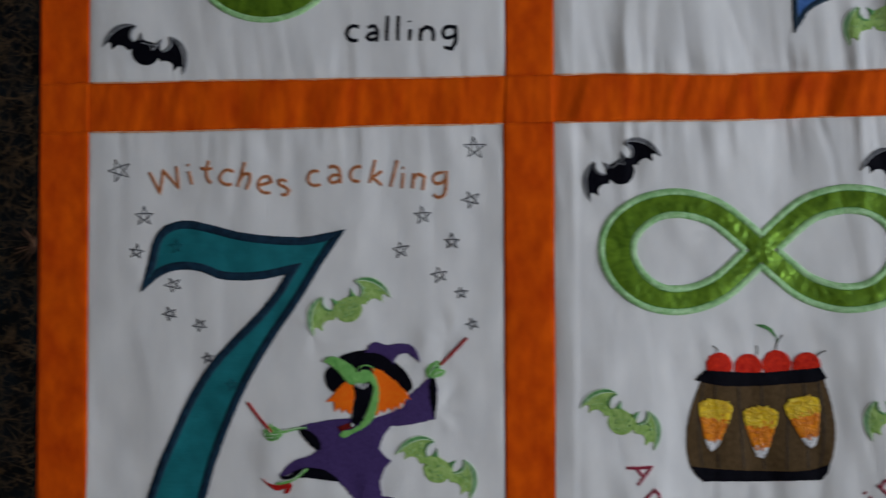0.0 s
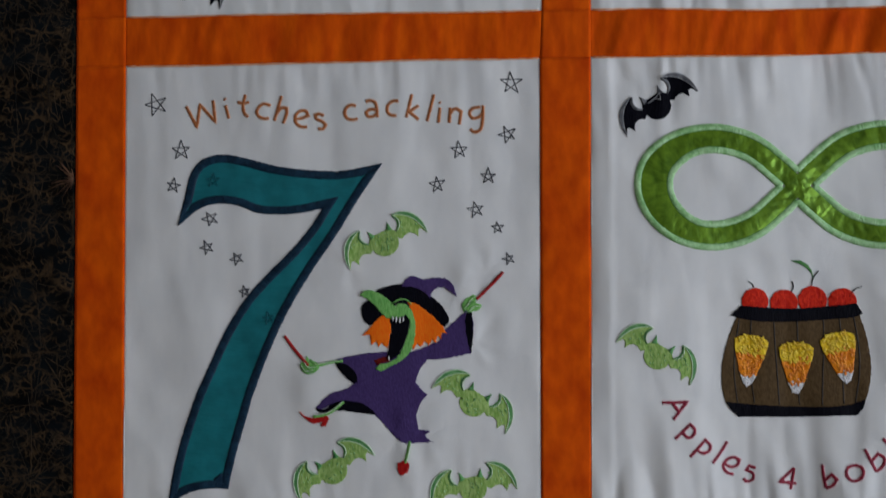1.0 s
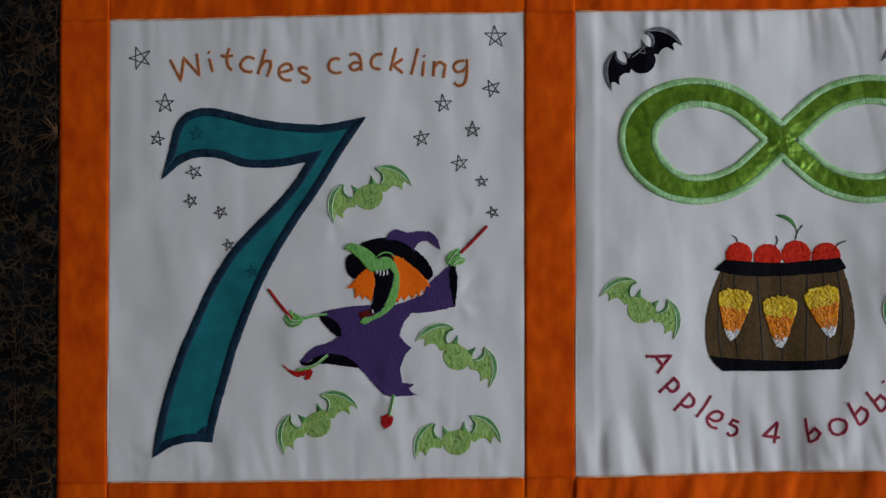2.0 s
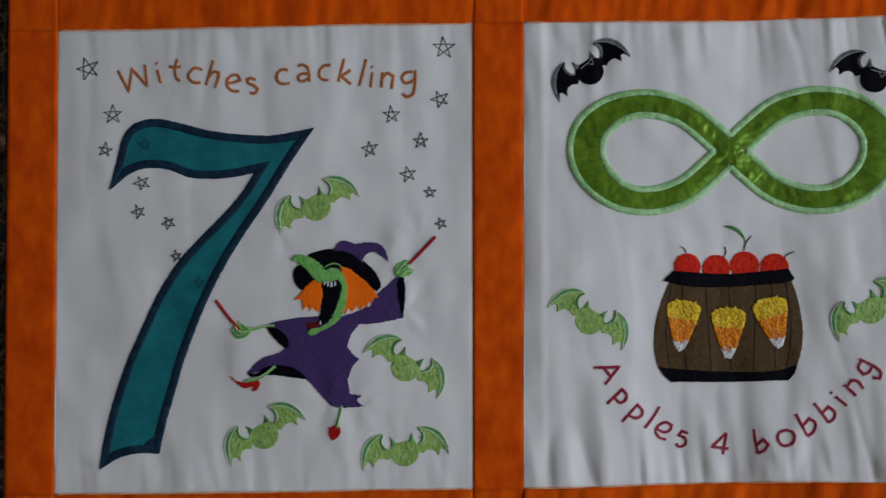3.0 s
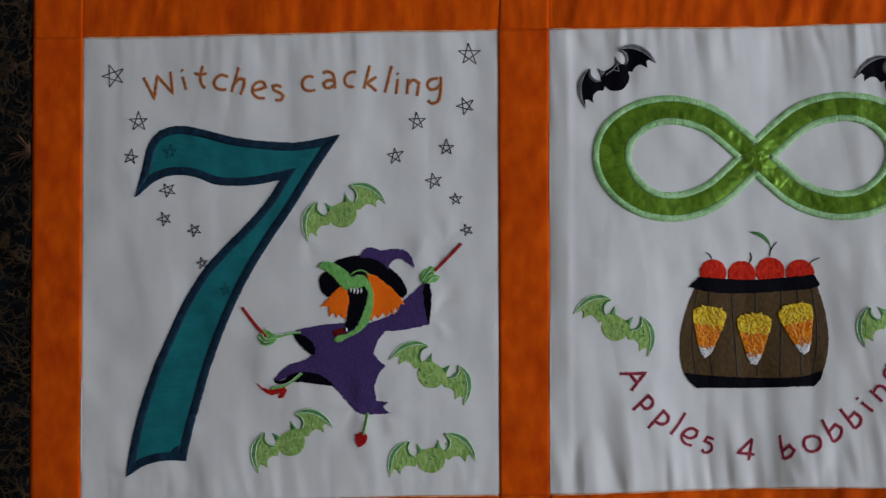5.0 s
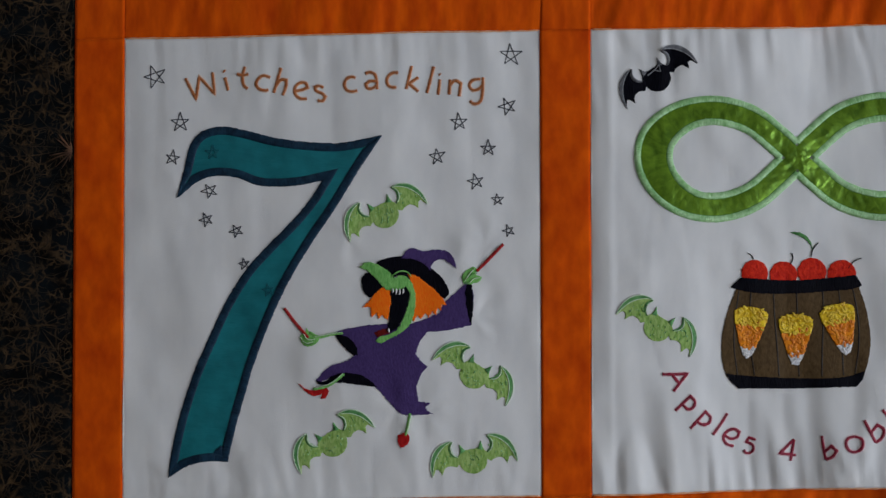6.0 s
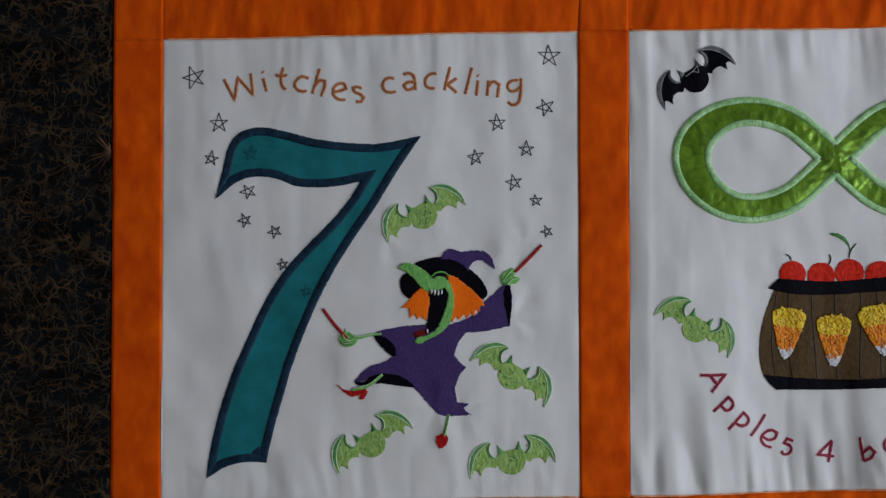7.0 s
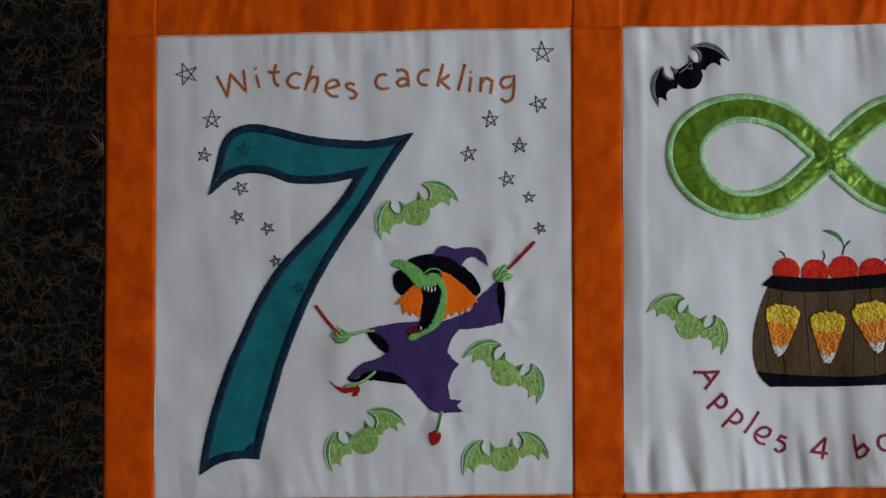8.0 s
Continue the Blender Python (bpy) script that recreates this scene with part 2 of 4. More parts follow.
# seams across, as (x at the origin's height, lean); seams along, as (z at x = 0, slope); metres
SEAM_X = [(-0.1722, 0.0011), (-0.1464, 0.0005), (0.0708, -0.0025), (0.0971, -0.0006), (0.3148, 0.0000), (0.3413, 0.0000)]
SEAM_Z = [(-0.1245, 0.0151), (0.1183, 0.0201), (0.1434, 0.0157), (0.3861, 0.0157)]


def seam_x(n, z):
    jog = 0.0012 * max(0.0, min(1.0, (z - 0.118) / 0.03)) if n == 2 else 0.0  # the upper strip is sewn on a little aside
    return SEAM_X[n][0] + SEAM_X[n][1] * z + jog


def seam_z(n, x):
    bow = 0.0002 * math.sin(x * 31 + n * 1.7) + 0.0001 * math.sin(x * 83 + n)
    return SEAM_Z[n][0] + SEAM_Z[n][1] * x + bow


# where stitching draws the cloth together: x, z, phase, height
PUCKERS = [(0.0271, -0.0018, 0.0, 1.0), (0.0112, -0.0787, 0.5, 0.9), (-0.0124, 0.0641, 1.2, 0.5), (-0.1182, 0.0318, 0.3, 0.4), (0.0356, -0.0294, 1.7, 1.2), (-0.0921, -0.1068, 0.6, 0.6), (-0.1226, -0.1138, 2.0, 0.6), (-0.0041, -0.0764, 1.0, 0.9), (0.0420, 0.0060, 0.9, 1.0), (-0.0300, 0.0120, 1.6, 0.8)]
# soft upright swellings between the stitching: x, z, half width, half height, rise
SWELLS = [(-0.050, -0.052, 0.0075, 0.014, 0.0011), (-0.034, -0.066, 0.0060, 0.010, 0.0006), (-0.068, -0.030, 0.0090, 0.018, 0.0006), (0.018, -0.074, 0.0070, 0.014, 0.0006),
          (0.052, -0.020, 0.0080, 0.020, 0.0006), (-0.006, 0.050, 0.0090, 0.022, 0.0006), (0.046, -0.085, 0.0080, 0.016, 0.0006), (-0.105, -0.020, 0.0100, 0.024, 0.0006),
          (0.124, -0.012, 0.0075, 0.016, 0.0009), (0.150, -0.078, 0.0065, 0.018, 0.0008), (0.247, -0.070, 0.0060, 0.020, 0.0011), (0.262, -0.010, 0.0080, 0.020, 0.0009), (0.204, -0.082, 0.0050, 0.014, 0.0008)]


def wobble(x, z, salt):
    return noise.noise(Vector((x, z, salt)))


def bend(x, z):
    """The quilt hangs in a slow wave: out in its first column, back in its second, and deeper towards its foot."""
    low = max(0.0, min(1.0, (0.04 - z) / 0.15))
    swell = 0.0030 * math.exp(-(((x + 0.030) / 0.090) ** 2))
    turned = max(0.0, min(1.0, (x - 0.212) / 0.085))  # the far side comes forward again
    swell += 0.0052 * (0.15 + 0.85 * low) * turned * turned * (3 - 2 * turned)
    return swell - (0.0032 + 0.0010 * low) * math.exp(-(((x - 0.226 + 0.034 * low) / 0.042) ** 2))


def spread(x, out):
    """How much the cloth is drawn out where it stands out from, or back behind, the even wave it was laid out on."""
    even_wave = 0.0025 * (1 - math.cos(2 * math.pi * (x - 0.1) / 0.2)) if 0.1 < x < 0.3 else 0.0
    return 1 - (out + even_wave) / 0.4


def lie(x, z):
    """How far the cloth's face stands out from the wall's plane at (x, z)."""
    return bend(x, z) + ripple(x, z)


def ripple(x, z):
    """How far the cloth's face stands out from the quilt's plane at (x, z)."""
    d_x = min(abs(x - seam_x(n, z)) for n in range(len(SEAM_X)))
    d_z = min(abs(z - seam_z(n, x)) for n in range(len(SEAM_Z)))
    in_col = any(seam_x(n, z) <= x <= seam_x(n + 1, z) for n in (1, 3))
    in_row = any(seam_z(n, x) <= z <= seam_z(n + 1, x) for n in (0, 2))
    second, upper = x > 0.085, z > 0.13
    if in_col and in_row:  # a block: gathers that run down from its seams
        pull = 0.70 + (1.05 if second else 0.0) + (0.10 if upper else 0.0)
        if second and not upper:  # the dense stitching of the lying eight holds the cloth flat
            pull *= 1 - 0.6 * math.exp(-(((z - 0.053) / 0.030) ** 2))
        lean = x + 0.07 * z + 0.003 * wobble(x * 9, z * 14, 7.0)
        h = pull * 0.0014 * wobble(lean * 34, z * 7, 16.78 if second else 1.3)
        h += pull * (0.15 + math.exp(-d_z / 0.028)) * 0.0010 * wobble(lean * 95, z * 9, 4.1)
        h += (1.0 if second else 0.5) * math.exp(-d_z / 0.017) * 0.00095 * wobble(lean * 250, z * 16, 17.0)
        crease = abs(wobble(lean * 26, z * 5, 21.0))
        h += pull * (0.2 + math.exp(-d_z / 0.045)) * 0.0006 * math.exp(-((crease * 8) ** 2))
        crease = abs(wobble(lean * 40 + 3, z * 9 + 0.5 * x, 31.0))
        h -= pull * (0.15 + math.exp(-d_z / 0.030)) * 0.0005 * math.exp(-((crease * 9) ** 2))
        for px, pz, phase, size in PUCKERS:
            d = math.hypot(x - px, z - pz)
            if d < 0.030:
                a = math.atan2(z - pz, x - px)
                h += 0.0009 * size * math.exp(-(((d - 0.010) / 0.0075) ** 2)) * wobble(1.3 * math.cos(a) + phase, 1.3 * math.sin(a), phase * 9)
        for px, pz, wide, tall, rise in SWELLS:
            if abs(x - px) < 3 * wide and abs(z - pz) < 3 * tall:
                h += rise * math.exp(-(((x - px) / wide) ** 2) - ((z - pz) / tall) ** 2)
        h += 0.0010 * wobble(x * 14, z * 12, 9.2)
        h += 0.0007 * wobble(x * 38, z * 28, 11.4) + (0.0006 if second else 0.00035) * wobble(x * 75 + z * 20, z * 45, 13.0)
        h *= (1 - math.exp(-d_x / 0.004)) * (1 - math.exp(-d_z / 0.0022))
        if second:  # the turned-in seam lies under the block's edge and lifts it
            d = x - seam_x(3, z) + 0.0012 * wobble(0.0, z * 40, 3.0)
            h += 0.0010 * max(0.0, min(1.0, d / 0.010)) - 0.0005 * max(0.0, min(1.0, (d - 0.010) / 0.0030)) - 0.0008 * max(0.0, min(1.0, (d - 0.012) / 0.022))
        h += 0.0002 * (1 - math.exp(-d_x / 0.003)) + 0.0003 * (1 - math.exp(-d_z / 0.003)) - 0.0003
        return h
    if in_row or not in_col:
        soft = 0.0009 * wobble(x * 22, z * 30, 2.7) + 0.0005 * wobble(x * 60, z * 75, 5.5)
        soft *= 1 - math.exp(-d_x / 0.0020)
        return soft - 0.0002 * math.exp(-d_x / 0.0020) - (0.0002 if second or x > 0 else 0.00005) * math.exp(-d_z / 0.0012)
    lean = x - 0.32 * z  # the strips between blocks: slanting puckers
    amount = 1.5 if second else 0.8
    slant = amount * (0.0016 * wobble(lean * 62, z * 10, 3.3) + 0.0006 * wobble(lean * 150, z * 20, 6.1))
    return slant * (1 - math.exp(-d_z / 0.0016)) - 0.0005 * math.exp(-d_z / 0.0015)


# ---- builders ----
def settle(bm, middle=None):
    """Turns (x, height, z) on the pattern into places in the room, lying on the cloth.
    middle: of a woven piece, whose edge belongs to that piece and not to its neighbour."""
    for v in bm.verts:
        x, z = v.co.x, v.co.z
        if middle:
            x, z = x + (0.0002 if x < middle[0] else -0.0002), z + (0.0009 if z < middle[1] else -0.0009)
        out = lie(x, z)
        f = spread(x, out)
        v.co = Vector((0.03 + (v.co.x - 0.03) * f, -(out + v.co.y), Z0 + v.co.z * f))


def mesh_of(name, bm, mat):
    me = bpy.data.meshes.new(name)
    bmesh.ops.recalc_face_normals(bm, faces=bm.faces)
    bm.normal_update()
    if sum(f.normal.y * f.calc_area() for f in bm.faces) > 0:
        bmesh.ops.reverse_faces(bm, faces=bm.faces)
    for f in bm.faces:
        f.smooth = True
    bm.to_mesh(me)
    bm.free()
    me.materials.append(mat)
    return me


def part(name, bm, mat, parent=None, label=""):
    ob = new(name, mesh_of(name, bm, mat))
    if parent:
        ob.parent = parent
        ob.matrix_parent_inverse = Matrix.Translation(-Vector(parent.location)) if parent.type == "EMPTY" else Matrix.Identity(4)
    return tagged(ob, label)


def thing(name, x, z, label, category, group=""):
    ob = new(name)
    ob.empty_display_size = 0.01
    ob.location = (x, -lie(x, z), Z0 + z)
    bpy.context.view_layer.update()
    return tagged(ob, label, category, group)


def metres(points):
    return [(x * MM, z * MM) for x, z in points]


def smooth(points, closed=True, step=0.0012, corner=48):
    """A rounded line through the points; sharp corners stay sharp."""
    n = len(points)
    p = [Vector(q) for q in points]

    def tangent(i):
        a, b = p[i] - p[i - 1], p[(i + 1) % n] - p[i]
        if a.length < 1e-9 or b.length < 1e-9 or a.angle(b) > radians(corner):
            return None
        return (a.normalized() + b.normalized()).normalized()

    tangents = [tangent(i) if closed or 0 < i < n - 1 else None for i in range(n)]
    out = []
    for i in range(n if closed else n - 1):
        a, b = p[i], p[(i + 1) % n]
        size = (b - a).length
        ta, tb = tangents[i], tangents[(i + 1) % n]
        ta = (ta if ta is not None else (b - a).normalized()) * size
        tb = (tb if tb is not None else (b - a).normalized()) * size
        k = max(1, math.ceil(size / step))
        for j in range(k):
            t = j / k
            out.append((2 * t**3 - 3 * t**2 + 1) * a + (t**3 - 2 * t**2 + t) * ta + (3 * t**2 - 2 * t**3) * b + (t**3 - t**2) * tb)
    if not closed:
        out.append(p[-1])
    return [(q.x, q.y) for q in out]


def sides(line, closed):
    """Unit normals (with their mitre factor) along a line."""
    p, n, out = [Vector(q) for q in line], len(line), []
    for i in range(n):
        a = (p[i] - p[i - 1]) if closed or i > 0 else p[1] - p[0]
        b = (p[(i + 1) % n] - p[i]) if closed or i < n - 1 else p[-1] - p[-2]
        a, b = a.normalized(), b.normalized()
        m = Vector((-(a.y + b.y), a.x + b.x))
        m = m.normalized() if m.length > 1e-6 else Vector((-a.y, a.x))
        out.append((m, 1 / max(0.3, abs(m.dot(Vector((-a.y, a.x)))))))
    return out


PROFILE = [(-1.0, -0.25), (-0.86, 0.52), (-0.45, 0.9), (0.0, 1.0), (0.45, 0.9), (0.86, 0.52), (1.0, -0.25)]


def add_run(bm, rails, closed, base, rise):
    """A rounded strip: rails holds, for each place along it, its two edges and length so far."""
    base, rise = base * 0.45, rise * 0.6
    uv = bm.loops.layers.uv.verify()
    rows = []
    for (ax, az), (bx, bz), along in rails:
        row = []
        for s, h in PROFILE:
            f = (s + 1) / 2
            row.append(bm.verts.new((ax + (bx - ax) * f, base + rise * h, az + (bz - az) * f)))
        rows.append((row, along))
    count = len(rows)
    for i in range(count if closed else count - 1):
        (ra, la), (rb, lb) = rows[i], rows[(i + 1) % count]
        lb = lb if lb > la else la + 0.001
        for k in range(len(PROFILE) - 1):
            f = bm.faces.new((ra[k], ra[k + 1], rb[k + 1], rb[k]))
            for loop, (u, v) in zip(f.loops, ((la, k / 6), (la, (k + 1) / 6), (lb, (k + 1) / 6), (lb, k / 6))):
                loop[uv].uv = (u, v)
    if not closed:
        for row, _ in (rows[0], rows[-1]):
            bm.faces.new(row)


def add_cord(bm, line, width, base=0.0002, rise=0.0006, closed=False, taper=0.0, ragged=0.14, shift=0.0):
    n, along, rails = len(line), 0.0, []
    for i, (m, mitre) in enumerate(sides(line, closed)):
        if i:
            along += (Vector(line[i]) - Vector(line[i - 1])).length
        f = i / max(1, n - 1)
        w = width / 2 * (1 - taper * abs(2 * f - 1) ** 2) * (1 + ragged * wobble(along * 900, line[0][0] * 300, 3.0))
        mitre = min(mitre, 1.5)
        c = Vector(line[i]) + m * shift
        rails.append((c + m * w * mitre, c - m * w * mitre, along))
    add_run(bm, rails, closed, base, rise)


def cord(lines, width, base=0.0002, rise=0.0006, closed=False, taper=0.0):
    bm = bmesh.new()
    for line in lines:
        add_cord(bm, line, width, base, rise, closed, taper)
    settle(bm)
    return bm


def ragged_edge(line, amount):
    return [(x + amount * wobble(x * 1000, z * 1000, 1.0), z + amount * wobble(x * 1000, z * 1000, 8.0)) for x, z in line]


def patch(line, top=0.0006, foot=-0.0004, cell=0.0017):
    """A filled outline with a thin, rounded edge that lies on the cloth."""
    bm = bmesh.new()
    top *= 0.45
    bm.faces.new([bm.verts.new((x, top, z)) for x, z in line])
    bm.normal_update()
    bmesh.ops.triangulate(bm, faces=bm.faces[:], ngon_method="EAR_CLIP")
    xs, zs = [x for x, _ in line], [z for _, z in line]
    for low, high, axis in ((min(xs), max(xs), 0), (min(zs), max(zs), 2)):
        for k in range(math.floor(low / cell) + 1, math.ceil(high / cell)):
            at, way = [0, 0, 0], [0, 0, 0]
            at[axis], way[axis] = k * cell, 1
            bmesh.ops.bisect_plane(bm, geom=bm.verts[:] + bm.edges[:] + bm.faces[:], plane_co=at, plane_no=way)
    rim = [e for e in bm.edges if e.is_boundary]
    low = {}
    for e in rim:
        for v in e.verts:
            if v not in low:
                low[v] = bm.verts.new((v.co.x, foot, v.co.z))
    for e in rim:
        a, b = e.verts
        bm.faces.new((a, b, low[b], low[a]))
    settle(bm)
    return bm


def sheet(corner, across, up, top=0.0, thick=0.0008, rim=0.0):
    """A woven piece between two seams: corner(u, v) gives its place for u, v from 0 to 1."""
    bm = bmesh.new()
    grid = [[bm.verts.new((lambda q: (q[0], top, q[1]))(corner(i / across, j / up))) for j in range(up + 1)] for i in range(across + 1)]
    for i in range(across):
        for j in range(up):
            bm.faces.new((grid[i][j], grid[i + 1][j], grid[i + 1][j + 1], grid[i][j + 1]))
    edge = [grid[i][0] for i in range(across)] + [grid[across][j] for j in range(up)]
    edge += [grid[i][up] for i in range(across, 0, -1)] + [grid[0][j] for j in range(up, 0, -1)]
    low = [bm.verts.new((v.co.x, top - thick, v.co.z)) for v in edge]
    for k in range(len(edge)):
        n = (k + 1) % len(edge)
        bm.faces.new((edge[k], edge[n], low[n], low[k]))
    settle(bm, corner(0.5, 0.5))
    return bm


def box(bm, x0, x1, y0, y1, z0, z1):
    bmesh.ops.create_cube(bm, size=1, matrix=Matrix.Translation(((x0 + x1) / 2, (y0 + y1) / 2, (z0 + z1) / 2)) @ Matrix.Diagonal((x1 - x0, y1 - y0, z1 - z0, 1)))


def block_of(name, mat, *boxes):
    bm = bmesh.new()
    for b in boxes:
        box(bm, *b)
    me = bpy.data.meshes.new(name)
    bm.to_mesh(me)
    bm.free()
    me.materials.append(mat)
    return new(name, me)


# ---- the room ----
T = 0.12
tagged(block_of("floor", FLOOR_WOOD, (ROOM_X0 - T, ROOM_X1 + T, ROOM_Y0 - T, ROOM_Y1 + T, -0.1, 0)), "brown wooden floor of a plain room", "floor", kind="structure")
tagged(block_of("ceiling", CEILING, (ROOM_X0 - T, ROOM_X1 + T, ROOM_Y0 - T, ROOM_Y1 + T, ROOM_H, ROOM_H + 0.1)), "plain off-white painted ceiling", "ceiling", kind="structure")
tagged(block_of("wall_north", WALL, (ROOM_X0 - T, ROOM_X1 + T, ROOM_Y1, ROOM_Y1 + T, 0, ROOM_H)), "plain painted wall behind the hanging quilt", "wall", kind="structure")
tagged(block_of("wall_south", WALL, (ROOM_X0 - T, ROOM_X1 + T, ROOM_Y0 - T, ROOM_Y0, 0, ROOM_H)), "plain painted wall", "wall", kind="structure")
tagged(block_of("wall_west", WALL, (ROOM_X0 - T, ROOM_X0, ROOM_Y0, ROOM_Y1, 0, ROOM_H)), "plain painted wall", "wall", kind="structure")
tagged(block_of("wall_east", WALL, (ROOM_X1, ROOM_X1 + T, ROOM_Y0, WIN_Y0, 0, ROOM_H), (ROOM_X1, ROOM_X1 + T, WIN_Y1, ROOM_Y1, 0, ROOM_H),
                (ROOM_X1, ROOM_X1 + T, WIN_Y0, WIN_Y1, 0, WIN_Z0), (ROOM_X1, ROOM_X1 + T, WIN_Y0, WIN_Y1, WIN_Z1, ROOM_H)),
       "plain painted wall with a window opening", "wall", kind="structure")

bars = [(ROOM_X1 + 0.02, ROOM_X1 + 0.05, WIN_Y0, WIN_Y0 + 0.05, WIN_Z0, WIN_Z1), (ROOM_X1 + 0.02, ROOM_X1 + 0.05, WIN_Y1 - 0.05, WIN_Y1, WIN_Z0, WIN_Z1),
        (ROOM_X1 + 0.02, ROOM_X1 + 0.05, WIN_Y0 + 0.05, WIN_Y1 - 0.05, WIN_Z0, WIN_Z0 + 0.05), (ROOM_X1 + 0.02, ROOM_X1 + 0.05, WIN_Y0 + 0.05, WIN_Y1 - 0.05, WIN_Z1 - 0.05, WIN_Z1)]
tagged(block_of("window_1", FRAME_WHITE, *bars), "plain white painted window frame", "window", kind="structure")

# ---- the quilt: blocks, strips, outer border ----
quilt = new("quilt")
quilt.location = (SEAM_X[0][0], 0.012, Z0 + SEAM_Z[0][0] - 0.16)
bpy.context.view_layer.update()
tagged(quilt, "hanging patchwork quilt of white embroidered blocks and orange strips", "quilt")
LEFT, RIGHT, LOW, HIGH = SEAM_X[0][0] - 0.14, SEAM_X[5][0] + 0.10, SEAM_Z[0][0] - 0.14, SEAM_Z[3][0] + 0.11
part("batting", sheet(lambda u, v: (LEFT - 0.003 + (RIGHT - LEFT + 0.006) * u, LOW - 0.003 + (HIGH - LOW + 0.006) * v), 90, 90, -0.0048, 0.0060), BACKING, quilt, "cream quilt backing and filling")

last_x, last_z = len(SEAM_X) - 1, len(SEAM_Z) - 1


def between(nx, nz, tuck=0.0006):
    """The place (u, v) in the piece from seam nx to nx + 1 and from seam nz to nz + 1; its edges are tucked under the strips."""
    def corner(u, v):
        z = 0.0
        x = 0.0
        for _ in range(3):
            x = (seam_x(nx, z) - tuck) * (1 - u) + (seam_x(nx + 1, z) + tuck) * u
            z = seam_z(nz, x) * (1 - v) + seam_z(nz + 1, x) * v
        return x, z
    return corner


def strip_up(nx, low, high):
    """A strip between two upright seams, from the height low(x) to high(x)."""
    def corner(u, v):
        x, z = 0.0, 0.0
        for _ in range(3):
            x = seam_x(nx, z) * (1 - u) + seam_x(nx + 1, z) * u
            z = low(x) * (1 - v) + high(x) * v
        return x, z
    return corner


BLOCKS = {}
for nx in (1, 3):
    for nz in (0, 2):
        BLOCKS[nx, nz] = part("block", sheet(between(nx, nz), 145, 160, 0.0, 0.006), WHITE, quilt, "white cotton block with soft gathers")
    part("sashing_strip", sheet(between(nx, 1), 140, 16, 0.0003, 0.006), ORANGE_ACROSS, quilt, "orange cotton strip between blocks")

    def below(u, v, nx=nx):
        z = LOW + 0.11 + (seam_z(0, 0) - LOW - 0.11) * v
        x = seam_x(nx, z) * (1 - u) + seam_x(nx + 1, z) * u
        return x, (LOW + 0.11) * (1 - v) + seam_z(0, x) * v
    part("sashing_strip", sheet(below, 140, 16, 0.0003, 0.006), ORANGE_ACROSS, quilt, "orange cotton strip between blocks")
for nx in (0, 2, 4):
    levels = [lambda x: LOW + 0.11] + [lambda x, n=n: seam_z(n, x) for n in range(4)]
    for k, (low, high) in enumerate(zip(levels, levels[1:])):
        if k % 2:
            part("sashing_strip", sheet(strip_up(nx, low, high), 16, 120, 0.0005, 0.008), ORANGE, quilt, "upright orange cotton strip between blocks")
        else:
            part("cornerstone", sheet(strip_up(nx, low, high), 16, 16, 0.00045, 0.008), ORANGE_ACROSS, quilt, "orange cotton square where strips meet")


def border_left(u, v):
    z = LOW + (HIGH - LOW) * v
    return LEFT * (1 - u) + seam_x(0, z) * u, z


def border_right(u, v):
    z = LOW + (HIGH - LOW) * v
    return seam_x(last_x, z) * (1 - u) + RIGHT * u, z


def border_low(u, v):
    z = LOW + 0.11 * v
    return seam_x(0, z) * (1 - u) + seam_x(last_x, z) * u, z


border = part("border", sheet(border_left, 50, 200, 0.0, 0.010), BLACK_PRINT, quilt, "black cotton border printed with bronze cobwebs")
part("border", sheet(border_right, 30, 100, 0.0, 0.010), BLACK_PRINT, quilt, "black cotton border printed with bronze cobwebs")
part("border", sheet(border_low, 120, 30, 0.0, 0.010), BLACK_PRINT, quilt, "black cotton border printed with bronze cobwebs")


